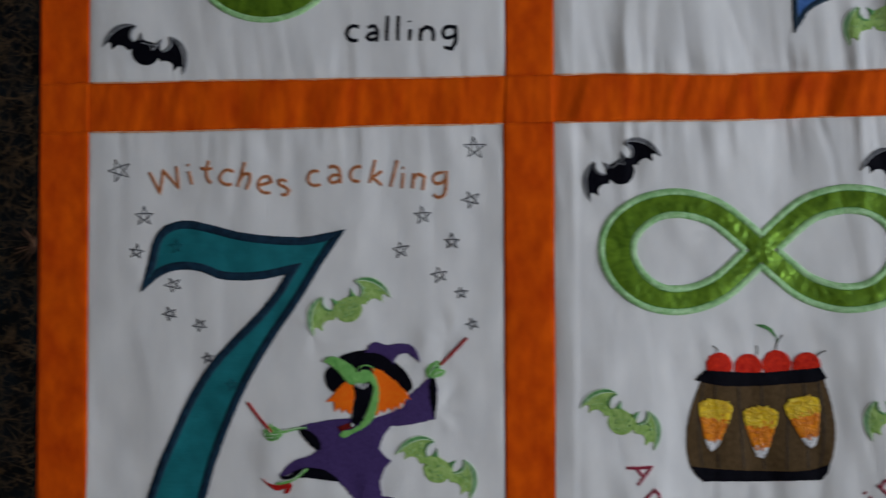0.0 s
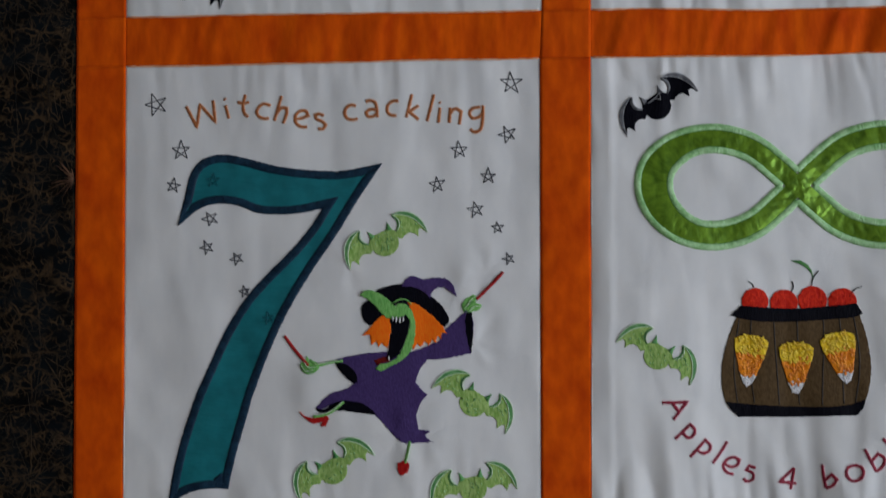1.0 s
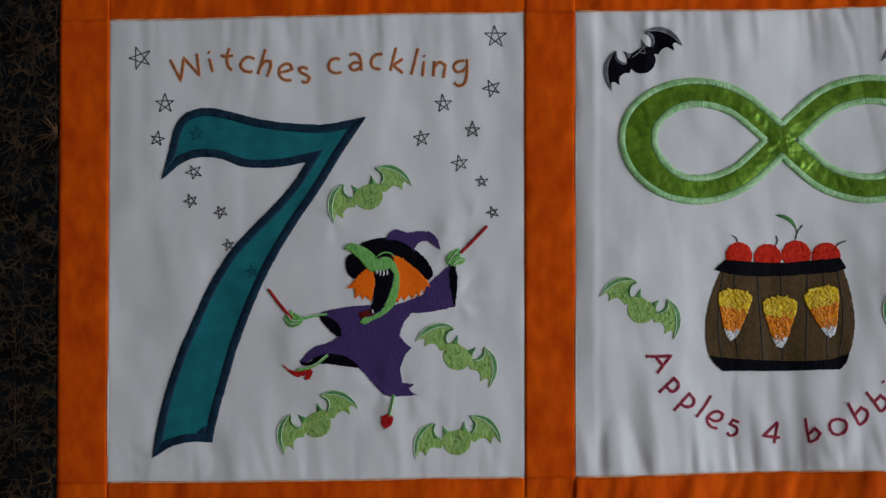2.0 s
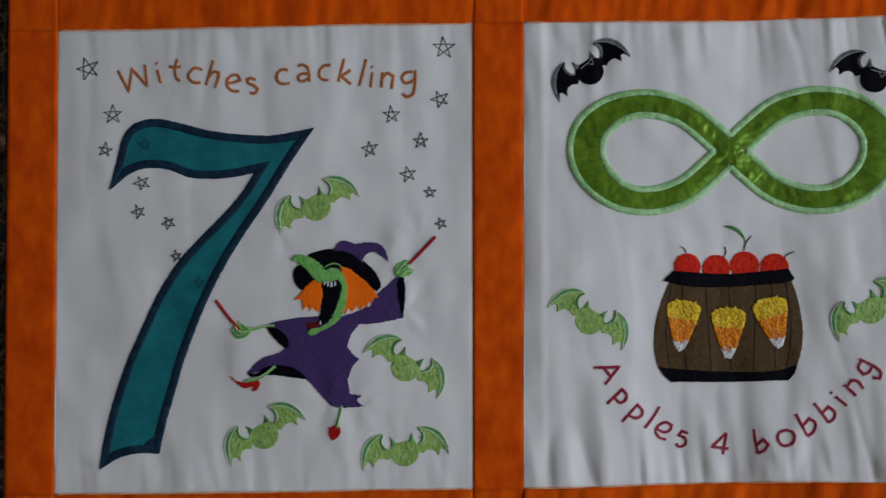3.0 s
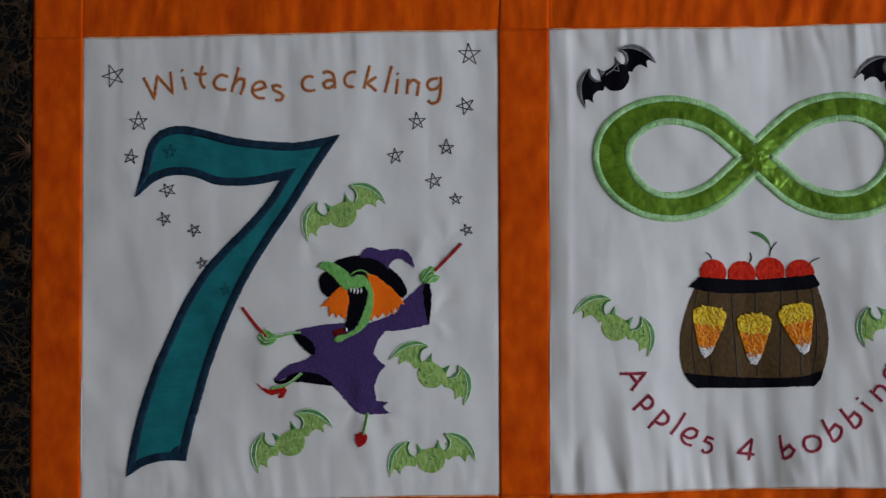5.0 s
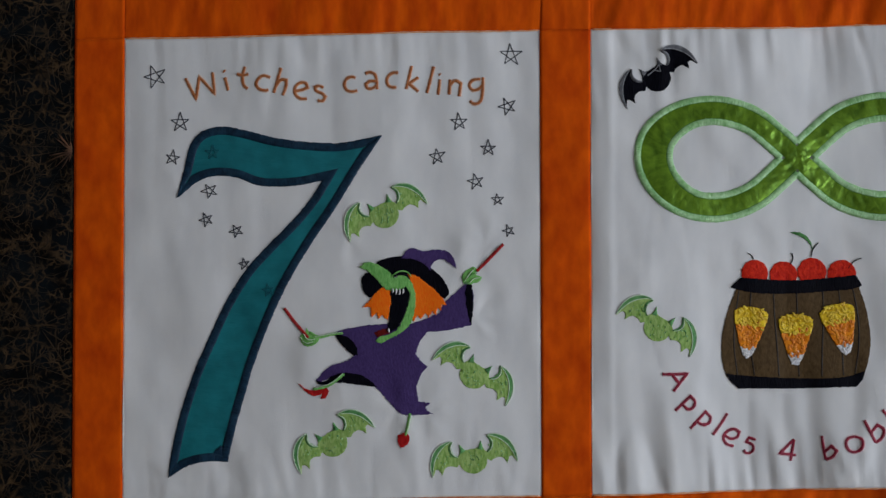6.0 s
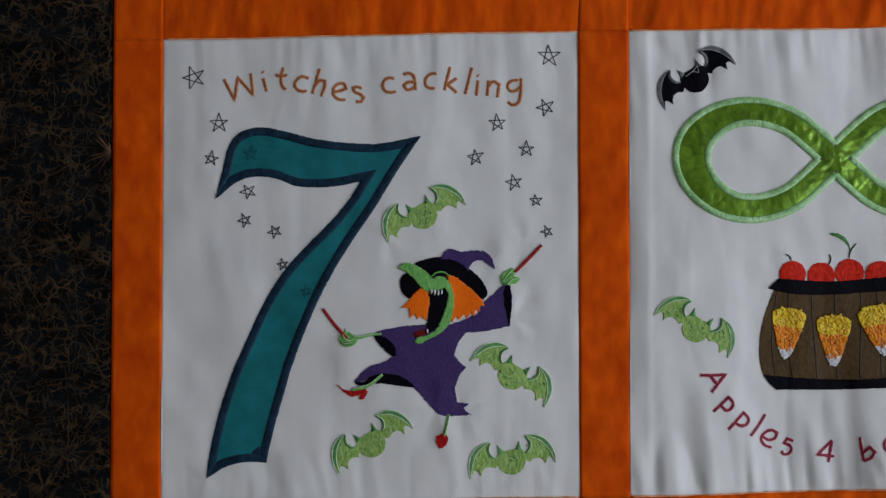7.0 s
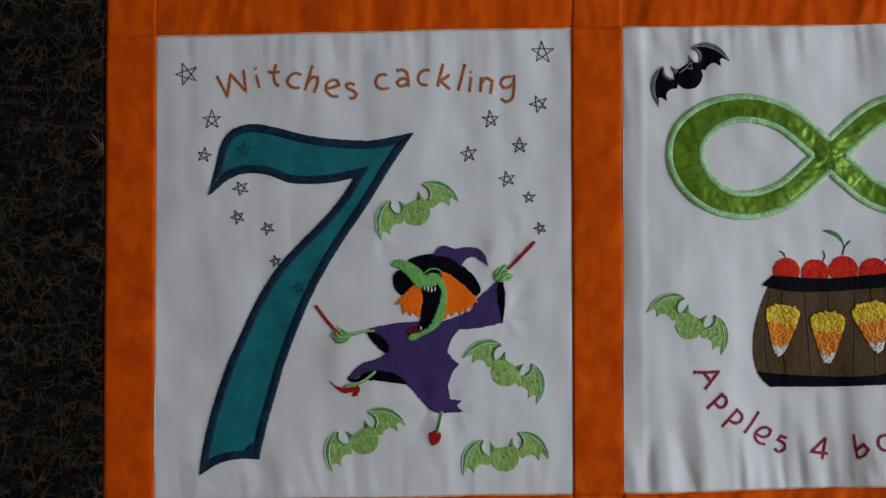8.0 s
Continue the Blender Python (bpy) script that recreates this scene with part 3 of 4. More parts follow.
def cobwebs():
    """The print of the black cloth: webs with spokes and sagging rings, and loose hairs."""
    rnd = random.Random(5)
    bm = bmesh.new()

    def inside(x, z):
        return LEFT + 0.002 < x < seam_x(0, z) - 0.0008 and LOW < z < HIGH

    def run(line, width):
        keep = []
        for q in line + [(9, 9)]:
            if inside(*q):
                keep.append(q)
            else:
                if len(keep) > 2:
                    add_cord(bm, keep, width, 0.0001, 0.00012, taper=0.6)
                keep = []

    centres = [(SEAM_X[0][0] - 0.002, 0.058, 0.055), (-0.205, 0.118, 0.045), (-0.190, -0.035, 0.05), (-0.225, 0.005, 0.045), (-0.195, -0.100, 0.045),
               (-0.235, -0.075, 0.04), (-0.215, 0.175, 0.05), (-0.175, 0.205, 0.04), (-0.25, 0.07, 0.04), (-0.2, -0.16, 0.04), (-0.2, 0.26, 0.05)]
    for cx, cz, size in centres:
        spokes = rnd.randint(12, 17)
        turns = [2 * math.pi * (k + rnd.uniform(-0.3, 0.3)) / spokes for k in range(spokes)]
        reach = [size * rnd.uniform(0.6, 1.1) for _ in turns]
        for a, r in zip(turns, reach):
            bend = rnd.uniform(-0.2, 0.2)
            run([(cx + r * f * math.cos(a + bend * f), cz + r * f * math.sin(a + bend * f)) for f in np.linspace(0.02, 1, 16)], rnd.uniform(0.0003, 0.0006))
        for ring in range(3, 9):
            if rnd.random() < 0.25:
                continue
            for k in range(spokes):
                if rnd.random() < 0.3:
                    continue
                a, b = turns[k], turns[(k + 1) % spokes] + (2 * math.pi if k == spokes - 1 else 0)
                ra, rb = reach[k] * ring / 9, reach[(k + 1) % spokes] * ring / 9
                run([(cx + (ra + (rb - ra) * f) * (1 - 0.5 * f * (1 - f)) * math.cos(a + (b - a) * f),
                      cz + (ra + (rb - ra) * f) * (1 - 0.5 * f * (1 - f)) * math.sin(a + (b - a) * f)) for f in np.linspace(0, 1, 8)], rnd.uniform(0.0003, 0.0005))
    for _ in range(170):
        x, z, a, bend, size = rnd.uniform(-0.245, SEAM_X[0][0]), rnd.uniform(-0.14, 0.21), rnd.uniform(0, 6.3), rnd.choice((-1, 1)) * rnd.uniform(1.2, 4.0), rnd.uniform(0.006, 0.022)
        line = []
        for k in range(14):
            line.append((x, z))
            a += bend / 14
            x, z = x + size / 14 * math.cos(a), z + size / 14 * math.sin(a)
        run(line, rnd.uniform(0.0003, 0.0007))
    settle(bm)
    return bm


web = part("cobweb_print", cobwebs(), WEB_PRINT, border, "bronze cobweb print")
tagged(web, kind="stuff")
bm, rnd = bmesh.new(), random.Random(3)
for k in range(17):
    a, r = radians(105 + 150 * k / 16 + rnd.uniform(-5, 5)), rnd.choice((0.003, 0.005, 0.005, 0.011)) * rnd.uniform(0.8, 1.2)
    add_cord(bm, [(SEAM_X[0][0] - 0.0012 + r * f * math.cos(a), 0.0565 + r * f * math.sin(a)) for f in (0.05, 0.35, 0.7, 1.0)], 0.0006, 0.0003, 0.00015, taper=0.5)
settle(bm)
part("web_centre", bm, WEB_BRIGHT, border, "copper centre of a printed web")

# ---- numeral with a navy stitched border ----
def inset(line, amount, limit=2.6, careful=True):
    """The outline moved inwards (for an outline that runs clockwise), no further than half-way across its narrow ends."""
    flat_line = np.array(line)
    after = np.roll(flat_line, -1, 0) - flat_line

    def clearance(q):
        f = np.clip(((q - flat_line) * after).sum(1) / np.maximum((after**2).sum(1), 1e-12), 0, 1)
        return np.hypot(*(flat_line + after * f[:, None] - q).T).min()

    out = []
    for q, (m, mitre) in zip(line, sides(line, True)):
        f, k = 1.0, min(mitre, limit)
        for _ in range(14 if careful else 0):
            if clearance(np.array(Vector(q) - m * amount * k * f)) >= 0.93 * amount * f:
                break
            f *= 0.85
        out.append(tuple(Vector(q) - m * amount * k * f))
    return out


def clockwise(line):
    area = sum(line[i - 1][0] * line[i][1] - line[i][0] * line[i - 1][1] for i in range(len(line)))
    return line if area < 0 else line[::-1]


def bordered_numeral(name, outline, edge, inner_mat, edge_mat, label, group=""):
    outer = clockwise(smooth(metres(outline), True, 0.0010, 40))
    inner = inset(outer, edge * MM)
    cx, cz = sum(q[0] for q in outer) / len(outer), sum(q[1] for q in outer) / len(outer)
    ob = thing(name, cx, cz, label, "numeral applique", group)
    part("face", patch(outer, 0.0004, -0.0006), inner_mat, ob)
    bm, along, rails = bmesh.new(), 0.0, []
    rough = ragged_edge(inset(outer, -0.0003, 1.5, False), 0.0004)
    for i in range(len(outer)):
        if i:
            along += (Vector(outer[i]) - Vector(outer[i - 1])).length
        rails.append((rough[i], inner[i], along))
    add_run(bm, rails, True, 0.0005, 0.0008)
    settle(bm)
    edging = part("stitched_border", bm, edge_mat, ob)
    count = len(outer)
    for k in range(count):  # sharp corners are filled with stitches
        a, b, c = Vector(outer[k - 1]), Vector(outer[k]), Vector(outer[(k + 1) % count])
        if (b - a).angle(c - b) > radians(75) and (b - a).cross(c - b) < 0:
            way = ((a + c) / 2 - b).normalized()
            line = [tuple(b + way * (0.0012 + 0.0009 * n)) for n in range(9)]
            bm = bmesh.new()
            rails = [(q + Vector((-way.y, way.x)) * w, q - Vector((-way.y, way.x)) * w, 0.0009 * n) for n, (q, w) in enumerate((Vector(p), 0.0006 + 0.00030 * m) for m, p in enumerate(line))]
            add_run(bm, rails, False, 0.0004, 0.0007)
            settle(bm)
            part("corner_stitching", bm, edge_mat, edging)
    return ob


SEVEN = [(-118.5, 32.1), (-114.2, 50.2), (-112.1, 58.4), (-108.6, 64.1), (-102.1, 67.9), (-94.2, 68.8), (-83.8, 67.0), (-69.1, 63.2), (-51.3, 60.8), (-35.1, 60.2), (-23.3, 62.0), (-12.4, 64.3), (-24.8, 45.7), (-36.5, 26.5), (-49.8, 6.8), (-61.5, -13.2), (-69.7, -30.9), (-73.8, -41.2), (-79.1, -55.8), (-83.4, -70.5), (-87.5, -85.2), (-90.4, -96.9), (-92.1, -105.0), (-102.4, -104.8), (-112.7, -107.1), (-122.6, -113.2), (-121.8, -105.6), (-117.7, -85.2), (-113.4, -70.5), (-108.2, -55.8), (-101.8, -41.2), (-93.3, -23.0), (-82.2, -5.3), (-71.6, 6.5), (-57.2, 21.2), (-47.8, 33.0), (-42.8, 41.3), (-54.3, 38.9), (-69.0, 38.0), (-77.3, 38.9), (-88.2, 42.8), (-100.0, 43.4), (-107.9, 40.7)]
seven = bordered_numeral("numeral_seven", SEVEN, 4.1, TEAL, NAVY, "teal satin number 7 with navy satin-stitch edging")


# ---- small stars in running stitch ----
def star(cx, cz, size, turn, mat=GREY_THREAD, base=0.0002, label="small five-pointed star outlined in charcoal thread"):
    rnd = random.Random(round(cx * 1e5))
    tips = []
    for k in range(5):
        a = radians(90 + turn + 72 * k + rnd.uniform(-5, 5))
        r = size * rnd.uniform(0.9, 1.12)
        tips.append((cx + r * math.cos(a), cz + r * math.sin(a)))
    lines = [smooth([tips[k], tips[(k + 2) % 5]], False, 0.0009) for k in range(5)]
    lines = [[(x + 0.00012 * wobble(x * 900, z * 900, 2.0), z + 0.00012 * wobble(x * 900, z * 900, 5.0)) for x, z in line] for line in lines]
    ob = part("embroidered_star", cord(lines, 0.00052, base, 0.0003), mat)
    return tagged(ob, label, "embroidered star", "stars round the number seven")


STARS = [(-130.6, 95.4, 5.9, 90), (-116.9, 71.2, 5.0, 0), (-121.0, 52.8, 4.1, -8), (-102.0, 35.4, 4.1, 170), (-103.4, 20.3, 3.8, 165), (-87.8, 14.7, 3.8, 170), (-83.6, -2.7, 3.2, 10), (55.6, 106.7, 6.2, 3), (53.5, 79.4, 5.0, 20), (28.4, 71.4, 4.7, 5), (16.8, 53.4, 4.4, 8), (43.4, 57.8, 4.4, 0), (36.9, 40.4, 4.7, 85), (48.4, 31.0, 3.2, 5), (53.9, 14.7, 3.2, 20)]
for x, z, size, turn in STARS:
    star(x * MM, z * MM, size * MM, turn)
for x, z, size, turn in [(-100.0, 55.5, 3.8, 0), (-70.9, -16.2, 3.2, 10)]:  # these two were sewn over by the numeral
    star(x * MM, z * MM, size * MM, turn, TEAL_DARK, 0.0008, "faint dark teal star showing on the teal number")


# ---- lettering in satin stitch ----
def lettering(name, letters, width, mat, halo, label):
    first, width = letters[0][0][0], width * MM
    ob = thing(name, first[0] * MM, first[1] * MM, label, "lettering")
    for strokes in letters:
        lines = [smooth(metres(s), False, 0.0006, 70) for s in strokes]
        bm = bmesh.new()
        for k, line in enumerate(lines):
            add_cord(bm, line, width, 0.0002 + 0.00008 * k, 0.0005, False, 0.12, 0.3)
        settle(bm)
        letter = part("letter", bm, mat, ob)
        # a wider pale cord imitates the colour bleeding round the letter; no stitching
        if halo:
            part("letter_fringe", cord(lines, width * 1.55, 0.0001, 0.00015), halo, letter, "pale colour fringe added round the letter")
    return ob


lettering("witches_cackling_lettering", [
    [[(-114.6, 94.3), (-109.0, 83.6), (-107.3, 95.1), (-99.3, 86.3), (-100.5, 97.5)]],
    [[(-94.0, 94.8), (-92.2, 88.0)], [(-94.6, 98.4), (-94.0, 97.8)]],
    [[(-83.6, 100.5), (-84.8, 94.6), (-83.9, 90.4), (-82.1, 88.9)], [(-87.8, 96.6), (-84.8, 96.0), (-81.6, 96.6)]],
    [[(-70.3, 94.8), (-74.2, 95.7), (-76.8, 93.7), (-77.7, 91.3), (-76.2, 88.9), (-73.0, 88.0), (-71.2, 88.3)]],
    [[(-64.7, 99.9), (-66.5, 93.4), (-68.5, 86.8)], [(-67.4, 90.4), (-64.4, 93.7), (-62.0, 93.4), (-62.0, 90.7), (-63.8, 85.4)]],
    [[(-57.3, 87.7), (-53.8, 88.3), (-50.8, 89.5), (-52.0, 91.9), (-54.9, 91.9), (-57.3, 89.5), (-57.3, 86.3), (-54.9, 83.9), (-51.1, 83.6)]],
    [[(-42.5, 89.5), (-44.9, 90.4), (-47.0, 89.8), (-46.4, 88.0), (-43.1, 86.3), (-41.6, 84.8), (-42.8, 82.7), (-45.5, 82.7)]],
    [[(-25.7, 94.6), (-27.8, 95.1), (-30.4, 94.0), (-31.6, 91.0), (-30.4, 88.3), (-27.2, 87.4), (-24.8, 88.0)]],
    [[(-20.7, 96.9), (-18.3, 97.5), (-15.7, 96.3), (-14.8, 92.8), (-14.5, 88.6)], [(-15.1, 92.8), (-18.3, 92.8), (-20.4, 91.3), (-19.5, 89.2), (-16.8, 89.2), (-14.8, 90.7)]],
    [[(-3.5, 97.2), (-6.2, 97.2), (-8.9, 95.1), (-9.4, 92.2), (-8.0, 90.1), (-4.4, 89.5)]],
    [[(3.6, 100.8), (2.1, 94.6), (0.6, 88.6)], [(7.1, 94.8), (2.1, 91.6), (7.1, 87.4)]],
    [[(15.1, 100.5), (13.3, 93.4), (11.5, 86.6)]],
    [[(18.3, 93.7), (17.4, 85.7)], [(18.0, 96.6), (18.6, 96.0)]],
    [[(23.7, 93.7), (23.1, 85.7)], [(23.6, 90.7), (26.3, 93.1), (29.3, 91.6), (28.4, 84.8)]],
    [[(39.3, 94.0), (35.2, 93.1), (33.7, 90.7), (35.2, 88.3), (38.4, 88.6), (40.5, 90.7)], [(40.8, 94.8), (40.5, 86.3), (39.3, 82.1), (36.3, 80.9), (34.0, 82.4)]],
], 1.5, RUST, RUST_HALO, "curved words Witches cackling in rust orange satin stitch")

lettering("apples_for_bobbing_lettering", [
    [[(134.2, -60.3), (140.8, -60.4), (147.4, -60.2), (140.2, -69.2)], [(139.6, -60.7), (143.2, -65.1)]],
    [[(149.8, -71.4), (141.1, -79.3)], [(149.2, -72.0), (151.6, -74.7), (151.0, -77.3), (148.3, -78.8), (145.3, -76.4)]],
    [[(157.9, -79.5), (149.1, -88.8)], [(157.6, -80.4), (160.0, -83.4), (159.1, -86.0), (155.8, -86.9), (152.8, -85.3)]],
    [[(169.1, -81.1), (165.5, -86.7), (161.2, -92.3)]],
    [[(167.6, -92.7), (171.2, -94.5), (174.5, -93.4), (175.4, -91.0), (173.0, -89.5), (169.4, -90.3), (166.9, -93.8), (168.7, -97.1), (172.4, -98.4)]],
    [[(184.1, -95.2), (180.8, -94.0), (179.3, -96.1), (182.9, -98.5), (182.3, -101.2), (179.0, -102.0), (177.8, -100.5)]],
    [[(204.5, -95.0), (197.0, -102.4), (205.6, -103.3)], [(204.5, -95.3), (202.6, -106.3)]],
    [[(218.9, -93.1), (219.7, -99.4), (220.9, -105.6)], [(220.0, -101.7), (223.8, -98.4), (226.4, -101.0), (224.4, -104.0), (220.9, -105.6)]],
    [[(235.7, -93.2), (232.0, -94.7), (231.4, -98.3), (233.7, -101.2), (237.4, -100.9), (239.7, -98.2), (239.1, -94.6), (235.7, -93.2)]],
    [[(240.6, -84.8), (243.5, -90.7), (246.3, -96.3)], [(243.7, -91.3), (247.2, -87.1), (250.3, -89.4), (249.4, -93.6), (246.3, -96.3)]],
    [[(249.8, -79.1), (253.5, -84.0), (256.9, -89.0)], [(253.5, -84.3), (256.9, -80.8), (260.0, -83.4), (259.7, -86.6), (256.9, -89.0)]],
    [[(260.6, -75.4), (266.3, -80.0)], [(258.1, -73.1), (258.7, -73.7)]],
    [[(264.9, -69.2), (270.9, -74.7)], [(266.4, -70.3), (268.7, -67.0), (271.8, -67.3), (274.6, -71.1)]],
    [[(273.6, -56.7), (272.1, -60.2), (274.7, -63.5), (277.6, -62.3), (279.3, -59.0)], [(272.7, -55.8), (280.4, -59.6), (283.6, -62.8), (283.0, -65.7), (279.5, -65.2)]],
], 1.65, CRIMSON, PINK_HALO, "curved words Apples 4 bobbing in crimson satin stitch")

lettering("calling_lettering", [
    [[(-4.9, 170.6), (-8.2, 171.2), (-10.5, 169.4), (-11.1, 166.1), (-9.0, 163.7), (-5.5, 163.7)]],
    [[(-0.2, 170.3), (2.8, 171.1), (4.6, 168.8), (4.3, 162.8)], [(4.3, 167.6), (1.0, 167.0), (-0.5, 165.2), (1.0, 163.7), (3.7, 164.6)]],
    [[(10.2, 176.5), (9.9, 170.0), (9.6, 163.4)]],
    [[(15.8, 176.5), (15.5, 169.9), (15.5, 163.4)]],
    [[(22.0, 169.3), (21.7, 163.4)], [(21.7, 173.8), (21.7, 173.2)]],
    [[(27.6, 169.9), (27.3, 163.4)], [(27.6, 167.9), (30.6, 170.5), (33.5, 169.0), (34.1, 163.1)]],
    [[(45.4, 170.2), (41.2, 170.5), (39.2, 168.2), (40.0, 165.2), (43.0, 164.9), (45.4, 166.7)], [(45.7, 171.4), (45.7, 162.5), (43.6, 158.9), (39.7, 159.8)]],
], 2.0, BLACK, None, "word calling in black satin stitch")


# ---- bats ----
HALF_BAT = [(0, 5.6), (3.2, 5.7), (5.6, 8.0), (6.6, 4.2), (8.0, 2.4), (10.2, 4.2), (10.9, 7.6), (9.0, 11.3), (13.5, 10.9), (17.5, 8.9), (20.6, 5.2),
            (22.3, 0.2), (22.3, -5.2), (20.2, -1.6), (18.6, -2.0), (17.2, -5.0), (15.2, -1.8), (12.2, -1.1), (9.2, -2.4), (7.2, -1.0), (6.6, -3.4), (4.2, -6.0), (0, -7.3)]


def bat(x, z, turn, fill, edge, shine, fold, label, group, brow=False):
    cx, cz, a = x * MM, z * MM, radians(turn)
    rnd = random.Random(round(x * 10))

    def put(points):
        return [(cx + (px * math.cos(a) - pz * math.sin(a)) * MM, cz + (px * math.sin(a) + pz * math.cos(a)) * MM) for px, pz in points]

    ob = thing("embroidered_bat", cx, cz, label, "embroidered bat", group)
    whole = HALF_BAT + [(-px, pz) for px, pz in HALF_BAT[-2:0:-1]]
    body = part("body", patch(ragged_edge(smooth(put(whole), True, 0.0009, 50), 0.0003), 0.0005, -0.0004), fill, ob)
    for s in (1, -1):
        spine = [(9.2, 11.3), (13.4, 10.9), (17.5, 8.9), (20.6, 5.2), (22.3, 0.2), (22.4, -5.2)]
        depth = [0.0, 1.2, 2.1, 2.2, 1.5, 0.0]  # the wing's rim is a crescent
        lee = [(px - d * (0.45 + 0.09 * k), pz - d * (0.95 - 0.17 * k)) for k, ((px, pz), d) in enumerate(zip(spine, depth))]
        crescent = smooth([(s * px, pz) for px, pz in spine], False, 1.0, 80) + smooth([(s * px, pz) for px, pz in lee], False, 1.0, 80)[-2:0:-1]
        rim_part = part("wing_edge", patch(ragged_edge(put(crescent), 0.0002), 0.0009, -0.0001), edge, ob)
        # pale cords stand in for the glint along the raised wing rim
        part("inner_highlight", cord([smooth(put([(s * px, pz) for px, pz in lee]), False, 0.0008, 80)], 0.0005, 0.0008, 0.0003, taper=0.5), shine, rim_part)
        if s > 0 or not brow:
            rim = smooth(put([(s * (px + 0.25), pz + 0.2) for px, pz in spine]), False, 0.0008, 80)
            part("wing_highlight", cord([rim], 0.0006, 0.0006, 0.0005, taper=0.6), shine, rim_part)
        inner = smooth(put([(s * 9.3, 10.9), (s * 11.0, 7.8), (s * 10.2, 4.4), (s * 7.9, 2.5)]), False, 0.0007, 80)
        fold_part = part("wing_fold", cord([inner], 0.0017, 0.0004, 0.0006, taper=0.6), edge, ob)
        # the fold's glint, drawn as a pale cord on its right side
        part("fold_highlight", cord([[(px + 0.0005 * math.cos(a), pz + 0.0005 * math.sin(a)) for px, pz in inner]], 0.0005, 0.0014, 0.0004, taper=0.6), shine, fold_part)
        part("ear", patch(put([(s * 3.2, 5.2), (s * 5.7, 9.0), (s * 6.1, 4.0)]), 0.0008, -0.0002), fold, ob)
    if brow:  # a grey angled brow over a small pointed eye
        lines = [smooth(put(q), False, 0.0006, 40) for q in ([(-3.8, 3.6), (0.6, 4.0), (4.6, 5.0)], [(0.8, 4.0), (3.2, 1.8), (4.4, 4.8)])]
        part("face_stitching", cord(lines, 0.0005, 0.0009, 0.0003), shine, body)
        return ob
    specks = {BAT_EDGE: [], MINT: []}
    for _ in range(110):
        px, pz = rnd.uniform(-19.5, 19.5), rnd.uniform(-6, 8)
        wing = abs(px) > 9.5 and -1.0 < pz < 8.5 - 0.55 * abs(abs(px) - 12)
        if not wing and math.hypot(px, pz + 0.7) > 5.6:
            continue
        way, size = rnd.uniform(0.6, 2.4), rnd.uniform(0.5, 1.2)
        specks[rnd.choice((BAT_EDGE, MINT))].append(smooth(put([(px, pz), (px + size * math.cos(way), pz + size * math.sin(way))]), False, 0.0006))
    for mat, lines in specks.items():
        part("face_stitching", cord(lines, 0.00042, 0.0006, 0.0003), mat, body)
    return ob


for x, z, turn in [(-10.6, 23.3, 26), (35.9, -60.2, -32), (-37.3, -95.4, 32), (35.5, -104.2, 11), (131.9, -35.8, -30), (278.6, -29.9, 33), (271.3, 174.8, 26)]:
    bat(x, z, turn, LIME_FILL, BAT_EDGE, LIME_PALE, BAT_EDGE, "lime green embroidered bat with dark green wing edges", "green bats")
for x, z, turn in [(132.1, 94.9, 33), (280.7, 91.0, -22), (-116.7, 157.9, -19)]:
    bat(x, z, turn, BLACK_FILL, IRON_GREY, SILVER, IRON_GREY, "black embroidered bat with silver-grey wing edges", "black bats", True)

# ---- the figure in a pointed hat: plain patches of colour ----
figure = thing("figure_applique", 0.0, -0.045, "purple-robed figure applique with pointed hat and orange hair", "applique figure")


def flat(name, points, mat, top, label="", corner=55, step=0.0006, rough=0.00055, parent=None):
    return part(name, patch(ragged_edge(smooth(metres(points), True, step, corner), rough), top, -0.0004), mat, parent or figure, label)


def stitch(name, points, width, mat, base=0.0003, taper=0.1, parent=None, rise=0.0006, label=""):
    return part(name, cord([smooth(metres(points), False, 0.0008, 80)], width * MM, base, rise, False, taper), mat, parent or figure, label)


stitch("arm", [(-32.3, -38.5), (-39.4, -39.4), (-44.7, -40.6), (-49.7, -38.2)], 1.6, SKIN_GREEN)
left_glove = flat("glove", [(-54.7, -40.0), (-52.3, -38.2), (-50.9, -35.9), (-49.4, -38.8), (-46.8, -40.3), (-44.4, -41.8), (-46.5, -44.1), (-50.6, -45.6), (-53.5, -43.8)], SKIN_GREEN, 0.0007)
right_glove = flat("glove", [(29.7, -9.4), (32.1, -5.9), (35.3, -4.1), (37.7, -5.3), (36.8, -8.2), (40.1, -9.4), (39.2, -11.5), (35.6, -12.7), (32.7, -14.1), (30.6, -12.4)], SKIN_GREEN, 0.0007)
bent_leg = stitch("leg", [(-31.7, -59.7), (-37.9, -64.6), (-42.3, -66.7), (-47.6, -67.6)], 1.6, SKIN_GREEN, 0.0009)
straight_leg = stitch("leg", [(2.7, -80.2), (1.5, -86.6), (0.3, -91.6)], 1.7, SKIN_GREEN)
flat("shoe", [(-55.5, -64.6), (-51.1, -67.6), (-46.7, -68.2), (-40.8, -67.0), (-39.4, -68.5), (-41.4, -72.3), (-43.5, -72.6), (-42.9, -69.9), (-47.6, -71.1), (-51.7, -68.8)], SHOE_RED, 0.0011, "pointed red shoe")
flat("shoe", [(-3.8, -91.6), (0.3, -90.4), (2.7, -92.2), (1.2, -96.3), (-2.3, -98.3), (-3.5, -95.4)], SHOE_RED, 0.0008, "pointed red shoe")
